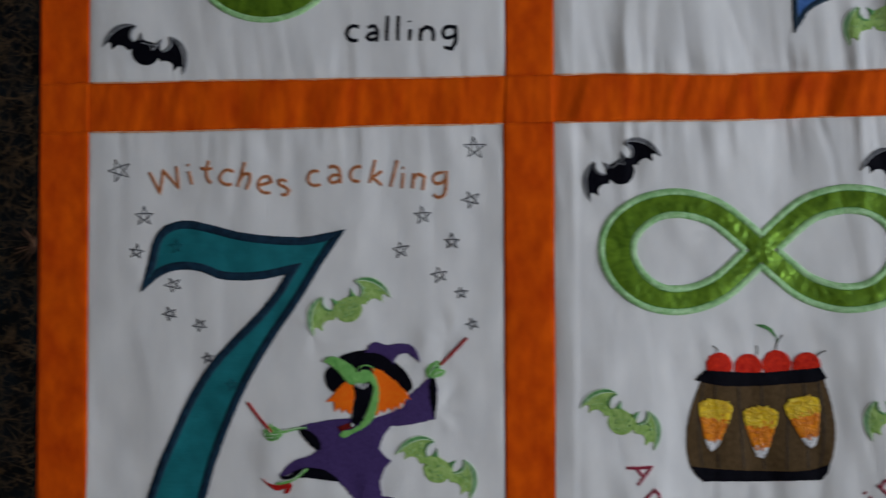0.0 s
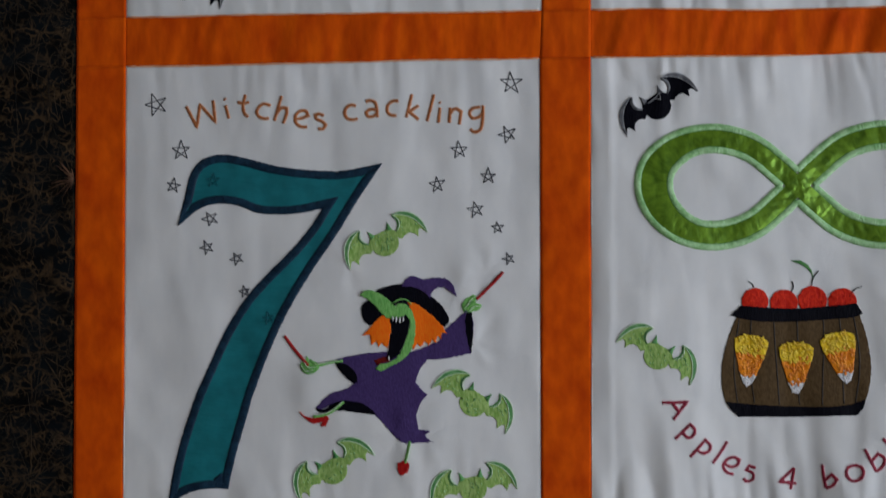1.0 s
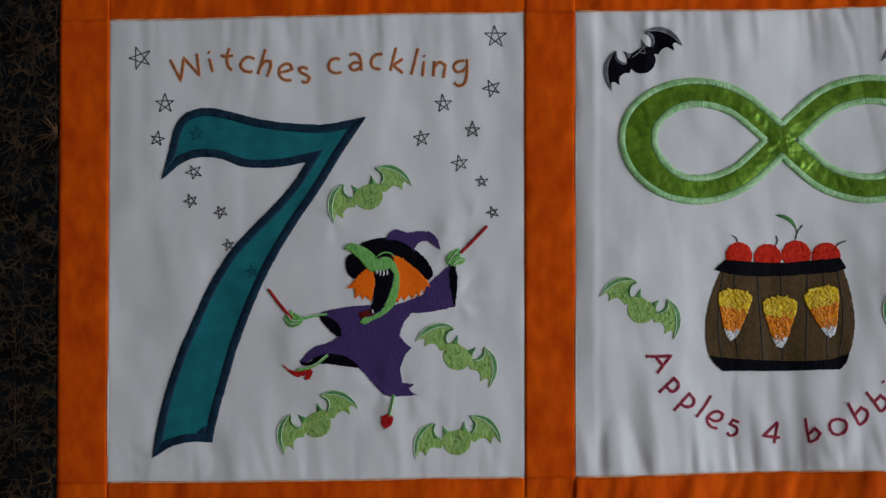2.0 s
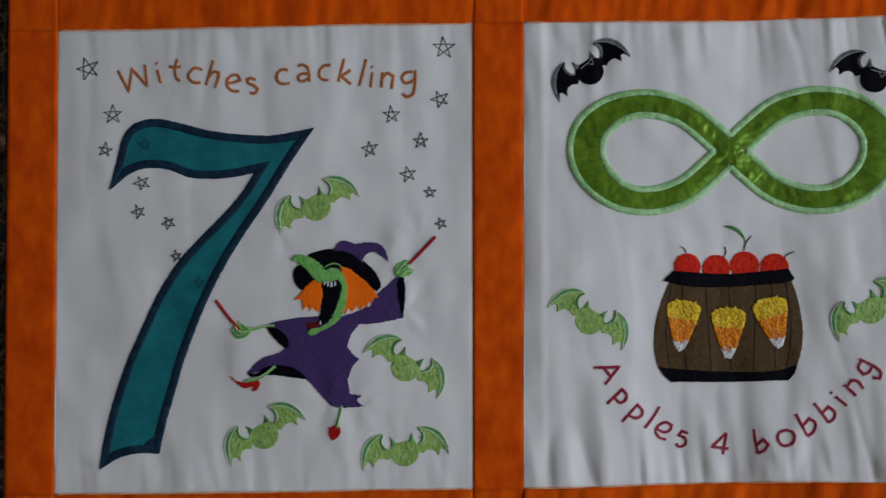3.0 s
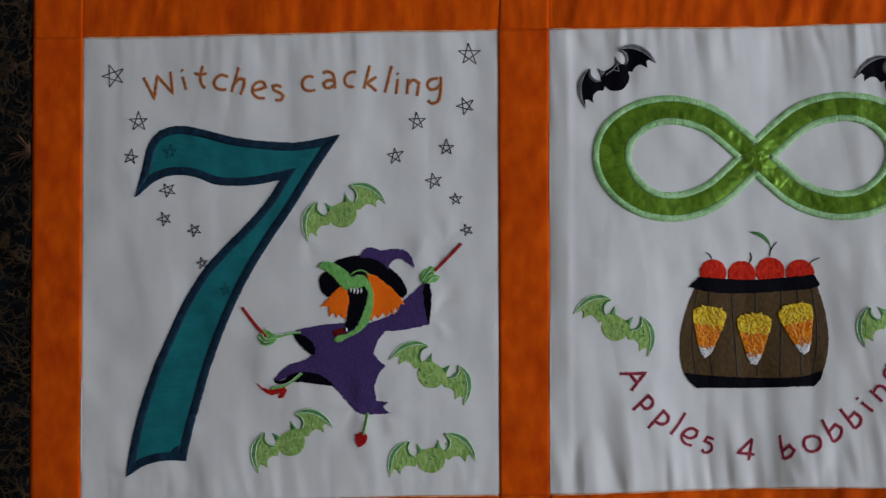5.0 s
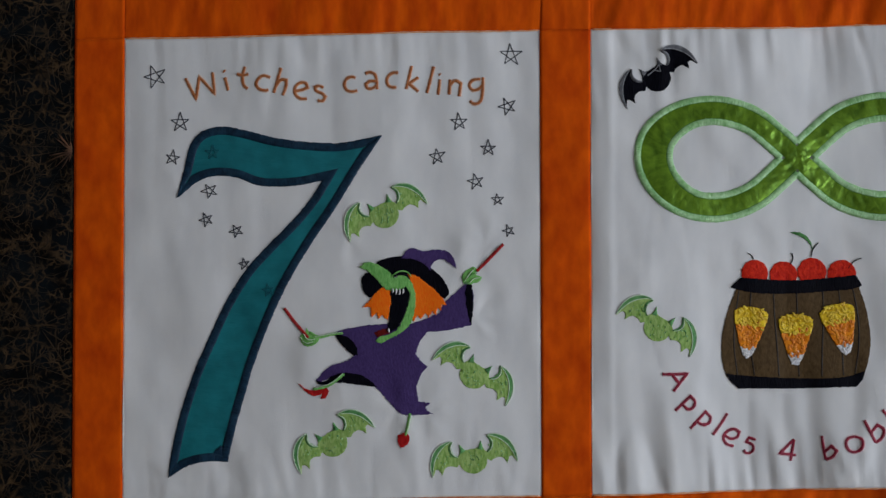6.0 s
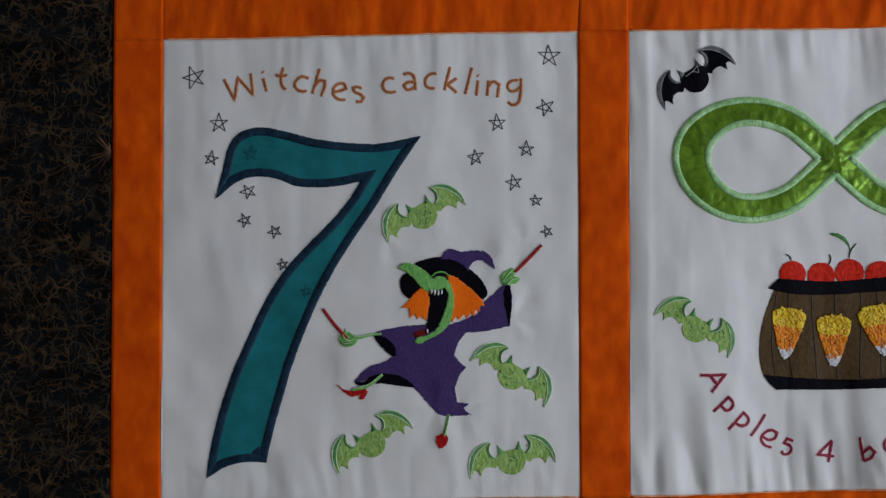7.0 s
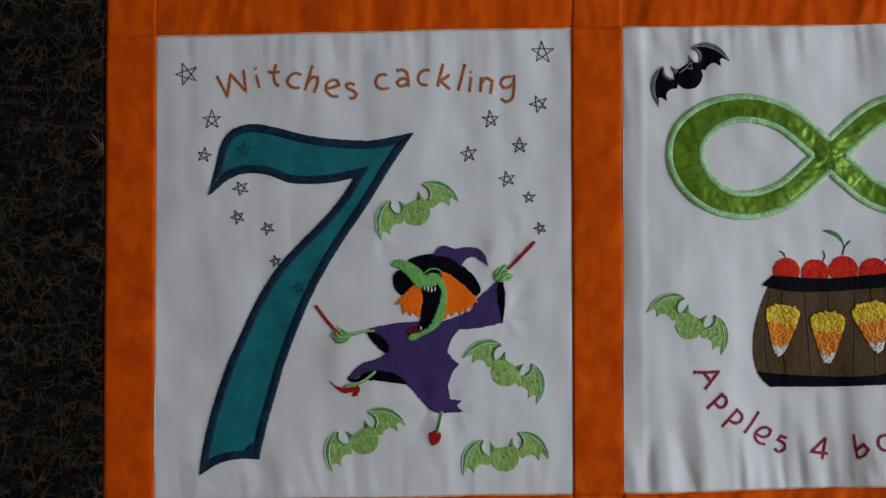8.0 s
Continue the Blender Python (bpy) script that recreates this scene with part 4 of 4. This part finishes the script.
flat("robe", [(-35.3, -37.6), (-23.2, -35.0), (-10.0, -33.8), (4.7, -33.2), (18.0, -28.2), (20.0, -23.5), (25.9, -18.0), (32.1, -12.1), (35.0, -15.3), (35.6, -25.0), (34.4, -34.4), (19.4, -37.6), (11.8, -37.9), (8.2, -42.6), (5.6, -49.4), (8.2, -52.9), (11.8, -55.8), (7.9, -61.1), (6.2, -67.6), (7.1, -74.0), (13.2, -74.9), (10.6, -77.0), (12.3, -79.3), (15.0, -80.5), (3.2, -81.1), (-1.8, -80.5), (-8.5, -74.0), (-14.4, -67.6), (-23.2, -62.3), (-32.9, -59.4), (-39.4, -61.7), (-44.1, -64.6), (-46.1, -62.6), (-39.4, -56.1), (-30.6, -52.9), (-25.9, -50.0), (-29.4, -44.1)], PURPLE, 0.0007, "purple stitched robe with a ragged hem", 40)
flat("sleeve_lining", [(-36.5, -39.4), (-32.3, -39.7), (-28.2, -41.8), (-25.3, -45.3), (-24.4, -49.7), (-27.0, -50.3), (-30.6, -47.0), (-34.1, -43.2)], BLACK_FILL, 0.0009)
flat("sleeve_lining", [(32.1, -13.0), (35.0, -13.5), (35.6, -25.0), (34.4, -34.7), (33.0, -29.4), (31.5, -20.6)], BLACK_FILL, 0.0009)
flat("robe_lining", [(-46.4, -62.9), (-42.3, -63.8), (-37.9, -60.8), (-30.6, -59.1), (-21.7, -60.8), (-13.8, -66.7), (-23.2, -65.5), (-33.5, -64.4), (-42.3, -65.2), (-45.2, -64.9)], BLACK_FILL, 0.0009)
flat("collar", [(-16.2, -38.2), (-11.5, -36.5), (-7.6, -35.6), (-7.9, -38.5), (-14.4, -40.6)], COLLAR_RED, 0.0010, "dark red collar")
flat("hat_brim", [(-14.4, -1.8), (-7.9, 0.6), (0.3, 1.2), (9.1, -1.8), (16.5, -7.1), (21.5, -13.0), (23.0, -17.7), (20.9, -20.9), (15.3, -17.1), (8.3, -12.1), (1.8, -8.8), (-4.7, -8.2), (-8.2, -13.0), (-11.5, -16.5), (-18.2, -20.3), (-21.5, -16.8), (-22.7, -12.7), (-21.8, -8.8), (-18.8, -6.5)], BLACK_FILL, 0.0008, "black curved hat brim")
flat("hat_crown", [(-2.1, 0.3), (1.8, 5.0), (4.7, 5.6), (9.1, 4.1), (15.0, 4.7), (21.8, 4.1), (24.8, 1.5), (27.1, -5.0), (23.0, -2.1), (19.7, -0.3), (16.5, -0.9), (13.9, -3.2), (13.6, -6.2), (9.1, -2.1), (3.8, -0.0)], PURPLE, 0.0011, "purple pointed hat crown")
flat("hair", [(-8.2, -14.1), (-11.2, -14.4), (-14.4, -16.8), (-17.6, -20.6), (-22.1, -25.3), (-18.2, -25.0), (-17.3, -30.3), (-15.0, -28.0), (-13.5, -30.9), (-12.3, -29.1), (-9.1, -31.8), (-7.9, -26.5), (-7.1, -18.2)], HAIR_ORANGE, 0.0009, "spiky bright orange hair", 30)
flat("hair", [(1.2, -7.7), (6.2, -9.1), (12.1, -13.2), (16.5, -17.1), (19.7, -20.3), (21.8, -24.4), (19.1, -23.5), (18.8, -26.8), (17.1, -25.6), (15.9, -29.1), (14.1, -27.4), (12.4, -30.6), (10.6, -28.2), (8.2, -31.2), (6.5, -29.4), (4.7, -32.7), (3.0, -31.2), (5.0, -23.5), (4.1, -14.7)], HAIR_ORANGE, 0.0009, "spiky bright orange hair", 30)
# the open mouth, stitched in black
inner_patch = flat("mouth_patch", [(-7.9, -15.9), (-2.6, -13.2), (3.0, -13.8), (1.5, -23.5), (-1.8, -32.4), (-5.6, -37.1), (-9.4, -37.9), (-8.2, -29.4), (-7.1, -22.1)], BLACK_FILL, 0.0011, "black inner patch")
flat("chin_patch", [(0.6, -8.2), (4.1, -13.5), (5.6, -20.6), (4.7, -28.0), (2.7, -33.8), (-2.6, -38.8), (-8.5, -41.8), (-12.6, -43.8), (-15.3, -42.6), (-13.5, -40.6), (-8.5, -39.4), (-4.7, -37.1), (-1.2, -31.8), (1.2, -25.0), (2.4, -17.7), (-0.3, -12.4)], SKIN_GREEN, 0.0013, "green curved patch")
flat("nose_patch", [(-23.8, -4.4), (-20.3, -1.8), (-16.5, -2.1), (-12.4, -3.8), (-8.2, -7.1), (-4.7, -10.0), (-2.6, -7.4), (1.2, -8.2), (3.0, -13.8), (-0.6, -15.0), (-5.6, -16.5), (-8.5, -16.5), (-11.8, -14.1), (-14.4, -10.9), (-18.2, -7.4), (-21.2, -5.3)], SKIN_GREEN, 0.0015, "green pointed patch")
stitch("wand", [(-62.7, -25.6), (-56.8, -33.5), (-50.3, -40.9)], 1.7, RED_THREAD, 0.0008, label="thin red stick")
stitch("wand", [(37.4, -6.5), (44.2, 0.3), (51.3, 7.7)], 1.7, RED_THREAD, 0.0008, label="thin red stick")

stitch("brow", [(-6.8, -9.0), (-4.2, -7.0), (-0.9, -6.3), (2.0, -7.4), (3.4, -9.2)], 0.8, SKIN_GREEN, 0.0019, 0.5)
stitch("eye", [(-6.0, -9.6), (-3.8, -8.2), (-1.0, -8.0), (1.4, -8.9), (2.6, -10.6)], 1.2, BLACK, 0.0017, 0.7)
for x, size in ((-6.4, 2.2), (-4.6, 3.0), (-2.8, 3.2), (-1.0, 2.6)):
    stitch("tooth", [(x, -15.4), (x + 0.3, -15.4 - size * 0.6), (x - 0.1, -15.4 - size)], 0.9, CORN_WHITE, 0.0021, 0.5, inner_patch, label="small white tooth")
stitch("tooth", [(-8.4, -36.0), (-8.2, -38.0)], 0.9, CORN_WHITE, 0.0021, 0.4, inner_patch, label="small white tooth")
for run in ([(-54.2, -40.6), (-51.6, -43.6), (-47.6, -43.0)], [(-52.6, -38.8), (-50.4, -41.8), (-46.2, -41.6)], [(-47.0, -40.4), (-40.0, -39.2), (-33.4, -38.2)],
            [(31.0, -11.8), (33.6, -8.0), (36.4, -5.0)], [(33.4, -12.8), (36.0, -10.4), (39.4, -9.8)]):
    stitch("glove_highlight", run, 0.5, LIME_PALE, 0.0016, 0.6, left_glove if run[0][0] < 0 else right_glove)
for run in ([(-53.2, -41.8), (-50.4, -44.4), (-46.6, -43.6)], [(32.4, -10.6), (34.8, -8.0), (37.8, -7.6)]):
    stitch("finger_line", run, 0.45, LIME_DARK, 0.0016, 0.6, left_glove if run[0][0] < 0 else right_glove)
for run in ([(-32.2, -59.4), (-38.0, -64.2), (-46.6, -67.0)], [(3.2, -80.8), (2.0, -86.6), (0.9, -91.0)]):
    stitch("leg_highlight", run, 0.5, LIME_PALE, 0.0020, 0.5, bent_leg if run[0][0] < 0 else straight_leg)

# ---- the green foil figure of eight lying down ----
LOOP = [(206.8, 53.3), (194.9, 64.2), (183.5, 72.8), (172.3, 76.9), (160.1, 78.1), (147.6, 75.4), (137.3, 69.0), (131.6, 61.5), (130.1, 52.8), (132.7, 43.5), (139.8, 34.7), (150.4, 28.6), (162.7, 26.9), (174.9, 29.1), (185.8, 34.2), (196.0, 42.9)]
crossing = LOOP[0]


def other_loop(q):
    dx = q[0] - crossing[0]
    return crossing[0] - dx, q[1] - 0.034 * dx * 0.5 + 0.8 * max(0.0, min(1.0, (q[1] - 60) / 15))


def eight():
    ob = thing("figure_of_eight_applique", crossing[0] * MM, crossing[1] * MM, "sideways green foil number 8 with mint satin-stitch edges", "numeral applique")
    path = [LOOP[0]] + LOOP[1:] + [LOOP[0]] + [other_loop(q) for q in LOOP[1:]]
    line = smooth(metres(path), True, 0.0008, 95)
    n, cx, cz = len(line), crossing[0] * MM, crossing[1] * MM

    def half(q):  # the band swells towards the loops' ends
        return (4.4 + 2.7 * max(0.0, min(1.0, (abs(q[0] - cx) - 0.050) / 0.028)) ** 1.5) * MM

    normals = [m for m, _ in sides(line, True)]
    bm = bmesh.new()
    uv = bm.loops.layers.uv.verify()
    rows, along = [], 0.0
    for i, q in enumerate(line):
        w, m = half(q), normals[i]
        along += (Vector(q) - Vector(line[i - 1])).length
        crinkle = 2.2 * math.exp(-abs(q[0] - cx) / 0.046) + 0.6 * wobble(along * 45, 0.0, 6.0) * max(0.0, min(1.0, (0.066 - abs(q[0] - cx)) / 0.02))
        lift = 0.0002 if i > n // 2 else 0.0
        near = math.hypot(q[0] - cx, q[1] - cz)
        row = []
        for k in range(9):
            s = k / 4 - 1
            puff = (1 - s * s) * (0.0002 + max(0.0, crinkle) * (0.0002 * wobble(q[0] * 260 + s * 2, q[1] * 260, 2.2) + 0.00034 * wobble(along * 330 + 1.5 * s, s * 1.3, 5.0)))
            c = Vector(q) + m * w * s
            row.append(bm.verts.new((c.x, 0.0006 + puff + (lift if near < 0.02 else 0), c.y)))
        rows.append((row, along))
    for i in range(n):
        (a, u), (b, w) = rows[i], rows[(i + 1) % n]
        w = w if w > u else u + 0.0008
        for k in range(8):
            f = bm.faces.new((a[k], a[k + 1], b[k + 1], b[k]))
            for loop, place in zip(f.loops, ((u, k / 8), (u, (k + 1) / 8), (w, (k + 1) / 8), (w, k / 8))):
                loop[uv].uv = place
    settle(bm)
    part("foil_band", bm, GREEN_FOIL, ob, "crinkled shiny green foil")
    for s in (1, -1):
        rim = []
        for i, q in enumerate(line):
            rim.append(Vector(q) + normals[i] * s * (half(q) + 0.0015))
        run, runs = [], []
        for i in range(2 * n):
            q = rim[i % n]
            branch = range(n)
            clear = all((Vector(line[j]) - q).length > half(line[j]) + 0.0011 for j in branch if min(abs(j - i % n), n - abs(j - i % n)) > n // 8)
            if clear:
                run.append((q.x, q.y))
            elif run:
                runs.append((i - len(run), run))
                run = []
        for start, r in runs:
            if start > 0 and start < n + 1 and len(r) > 4:
                edging = part("stitched_border", cord([r], 0.0039, 0.0003, 0.0015), MINT, ob, "mint green satin-stitch edge")
                bm = bmesh.new()
                add_cord(bm, r, 0.0004, 0.0011, 0.0004, shift=-s * 0.0015)
                settle(bm)
                part("inner_outline", bm, LIME_DARK, edging, "dark green outline stitch")
    return ob


eight()

# ---- apples in a barrel, with sweets ----
barrel = thing("barrel_applique", 0.2056, -0.0430, "brown embroidered barrel with black hoops and candy corn", "applique barrel")
flat("body", [(175.0, -13.8), (170.5, -25.1), (167.4, -35.5), (166.2, -44.4), (166.5, -53.3), (168.8, -61.9), (205.5, -65.0), (240.4, -61.8), (243.1, -51.7), (244.0, -42.8), (243.2, -33.9), (241.2, -23.6), (237.8, -13.2)], BROWN, 0.0007, "brown stitched barrel staves", 35, rough=0.0004, parent=barrel)
for run in ([(175.6, -16.8), (173.5, -31.1), (172.8, -45.9), (174.6, -61.3)], [(182.0, -16.8), (181.3, -31.1), (181.6, -46.0), (183.6, -61.4)], [(194.0, -17.4), (194.6, -31.1), (195.7, -46.0), (196.8, -62.1)],
            [(206.2, -17.7), (206.5, -31.1), (206.4, -46.0), (207.3, -62.0)], [(219.8, -17.1), (220.0, -31.1), (219.4, -45.9), (219.0, -62.0)], [(228.0, -16.5), (229.3, -31.0), (229.6, -45.9), (230.1, -61.3)],
            [(235.2, -15.9), (237.7, -31.0), (237.9, -45.8), (235.9, -60.6)]):
    stitch("stave_line", run, 0.9, BROWN_LINE, 0.0006, 0.1, barrel, 0.0003)
flat("hoop", [(171.1, -15.0), (176.6, -10.0), (205.7, -11.4), (236.7, -8.7), (239.8, -14.1), (236.3, -15.6), (223.3, -17.1), (205.6, -18.3), (187.7, -18.3), (177.2, -16.8)], BLACK_FILL, 0.0013, "black upper hoop", 25, rough=0.0004, parent=barrel)
flat("hoop", [(168.2, -60.1), (175.5, -61.1), (205.5, -62.9), (231.8, -61.9), (241.0, -58.8), (239.9, -63.3), (236.4, -67.2), (205.5, -68.3), (174.9, -68.2), (171.3, -64.6)], BLACK_FILL, 0.0012, "black lower hoop", 25, rough=0.0004, parent=barrel)
CORN = [(-9.0, 10.6), (-5.0, 12.9), (0, 13.3), (5.0, 12.9), (9.0, 10.6), (8.6, 6.0), (6.0, -2.4), (3.9, -9.0), (2.2, -12.4), (0, -13.4), (-2.2, -12.4), (-3.9, -9.0), (-6.0, -2.4), (-8.6, 6.0)]


def corn(x, z, turn):
    ob = thing("candy_corn", x * MM, z * MM, "candy corn in yellow, orange and white stippled stitches", "applique sweet", "candy corn on the barrel")
    a = radians(turn)
    def cut(low, high, name, mat, top):
        rows = []
        edge = sorted((q for q in CORN if q[0] >= 0), key=lambda q: q[1])
        zs, xs = [q[1] for q in edge], [q[0] for q in edge]
        for k in range(11):
            h = low + (high - low) * k / 10
            w = float(np.interp(h, zs, xs))
            rows.append((w, h))
        line = [(w, h) for w, h in rows] + [(-w - 0.02, h) for w, h in rows[::-1]]
        world_line = [((x + (p * math.cos(a) - q * math.sin(a))) * MM, (z + (p * math.sin(a) + q * math.cos(a))) * MM) for p, q in line]
        return part(name, patch(ragged_edge(smooth(world_line, True, 0.001, 60), 0.0004), top, 0.0), mat, ob)
    def loops(low, high, mat, count, base, under):  # raised loops of thread over the fill
        edge = sorted((q for q in CORN if q[0] >= 0), key=lambda q: q[1])
        bm = bmesh.new()
        for _ in range(count):
            q = rnd.uniform(low, high)
            w = float(np.interp(q, [e[1] for e in edge], [e[0] for e in edge])) - 1.5
            p, way, size, turn_by = rnd.uniform(-w, w), rnd.uniform(0, 6.3), rnd.uniform(0.3, 0.55), rnd.uniform(1.5, 3.5)
            line = []
            for k in range(6):
                line.append(((x + (p * math.cos(a) - q * math.sin(a))) * MM, (z + (p * math.sin(a) + q * math.cos(a))) * MM))
                way += turn_by / 5
                p, q = p + size * math.cos(way), q + size * math.sin(way)
            add_cord(bm, line, 0.0012, base, 0.0003, taper=0.3)
        settle(bm)
        part("loop_stitching", bm, mat, under)

    rnd = random.Random(round(x))
    tip = cut(-13.3, -7.0, "tip", CORN_WHITE, 0.0013)
    middle = cut(-8.0, 4.0, "middle", CORN_ORANGE, 0.0015)
    crown = cut(3.2, 13.2, "top", CORN_YELLOW, 0.0017)
    loops(-12.6, -7.6, CORN_WHITE, 14, 0.0013, tip)
    loops(-8.2, 4.2, CORN_ORANGE_LIGHT, 46, 0.0016, middle)
    loops(2.6, 12.8, CORN_YELLOW_LIGHT, 52, 0.0019, crown)


for x, z, turn in [(181.0, -38.5, -6), (205.6, -42.4, 0), (229.0, -37.0, 13)]:
    corn(x, z, turn)


def apple(x, z, size, stem):
    ob = thing("apple", x * MM, z * MM, "red stitched apple showing above the barrel hoop", "applique apple", "apples in the barrel")
    ring = [((x + size * (1 + 0.03 * math.sin(3 * k)) * math.cos(k * math.pi / 12)) * MM, (z + size * 0.98 * math.sin(k * math.pi / 12)) * MM) for k in range(24)]
    part("fruit", patch(ragged_edge(smooth(ring, True, 0.001, 90), 0.0003), 0.00085, -0.0004), RED_FILL, ob)
    stitch("stem", stem, 0.55, BLACK, 0.0004, 0.3, ob, 0.0005, "thin black stem")
    return ob


APPLES = [(184.1, -7.6, 7.1), (199.4, -8.5, 7.2), (214.3, -7.0, 7.5), (229.7, -7.8, 7.2)]
STEMS = [[(183.5, -0.4), (182.6, 1.7), (180.5, 2.9)], [(202.7, -3.4), (204.5, -0.1), (203.9, 2.9)], [(214.0, 0.8), (214.9, 4.7), (217.8, 8.5)], [(232.9, -5.2), (235.8, -1.6), (239.6, 0.2)]]
for (x, z, size), stem in zip(APPLES, STEMS):
    fruit = apple(x, z, size, stem)
    if stem is STEMS[2]:
        flat("leaf", [(203.4, 13.9), (207.3, 13.9), (211.7, 11.8), (214.0, 8.5), (214.9, 4.7), (212.6, 8.5), (209.0, 11.5), (205.8, 12.7)], LIME_DARK, 0.0006, "slim green leaf", parent=fruit)

# ---- parts of the blocks above ----
BOWL = [(-87.8, 210.8), (-84.2, 200.4), (-75.9, 190.0), (-65.5, 184.3), (-53.9, 182.5), (-42.7, 184.6), (-32.6, 190.2), (-25.2, 200.3), (-22.3, 210.8)]
bowl = thing("green_numeral_applique", BOWL[4][0] * MM, BOWL[4][1] * MM, "green foil numeral with mint satin-stitch edge", "numeral applique")
bowl_line = smooth(metres(BOWL), False, 0.0016, 90)
bm = bmesh.new()
add_cord(bm, bowl_line, 0.0140, 0.0005, 0.0012, ragged=0.0)
settle(bm)
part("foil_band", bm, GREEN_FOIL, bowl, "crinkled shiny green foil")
for s in (1, -1):
    bm = bmesh.new()
    add_cord(bm, bowl_line, 0.0032, 0.0003, 0.0013, shift=s * 0.0078)
    settle(bm)
    part("stitched_border", bm, MINT, bowl)
BLUE = [(225.2, 204.1), (224.5, 186.1), (225.2, 168.1), (229.0, 174.0), (233.1, 179.9), (240.0, 184.0), (251.2, 186.7), (260.6, 188.2), (269.2, 202.9)]
bordered_numeral("numeral_blue", BLUE, 2.6, BLUE_FOIL, NAVY, "blue foil numeral with navy satin-stitch edge")

# ---- seam edges of the white cloth that show beside the strips ----

for n, low, high in ((1, -0.112, -0.062), (3, -0.122, -0.030), (3, 0.02, 0.07)):
    side = 0.0003
    line = [(seam_x(n, z) + side, z) for z in np.linspace(low, high, 40)]
    bm = bmesh.new()
    add_cord(bm, line, 0.0008, 0.0008, 0.0003, taper=0.9, ragged=0.5)
    settle(bm, ((seam_x(n, 0) + 0.05), 0.0))
    part("seam_edge", bm, SEAM_WHITE, BLOCKS[n, 0], "white seam edge showing beside the strip")
for nx in (1, 3):
    for nz, side in ((0, 0.0002), (1, -0.0002), (2, 0.0002)):
        line = [(x, seam_z(nz, x) + side + 0.0001 * wobble(x * 300, nz, 1.0)) for x in np.linspace(seam_x(nx, 0) + 0.001, seam_x(nx + 1, 0) - 0.001, 150)]
        bm = bmesh.new()
        add_cord(bm, line, 0.0009, 0.0005, 0.0002, ragged=0.5)
        settle(bm, (line[75][0], line[75][1] + side * 100))
        part("seam_edge", bm, SEAM_PEACH, BLOCKS[nx, 2 * (nz // 2)],  "pale orange seam edge beside the strip")
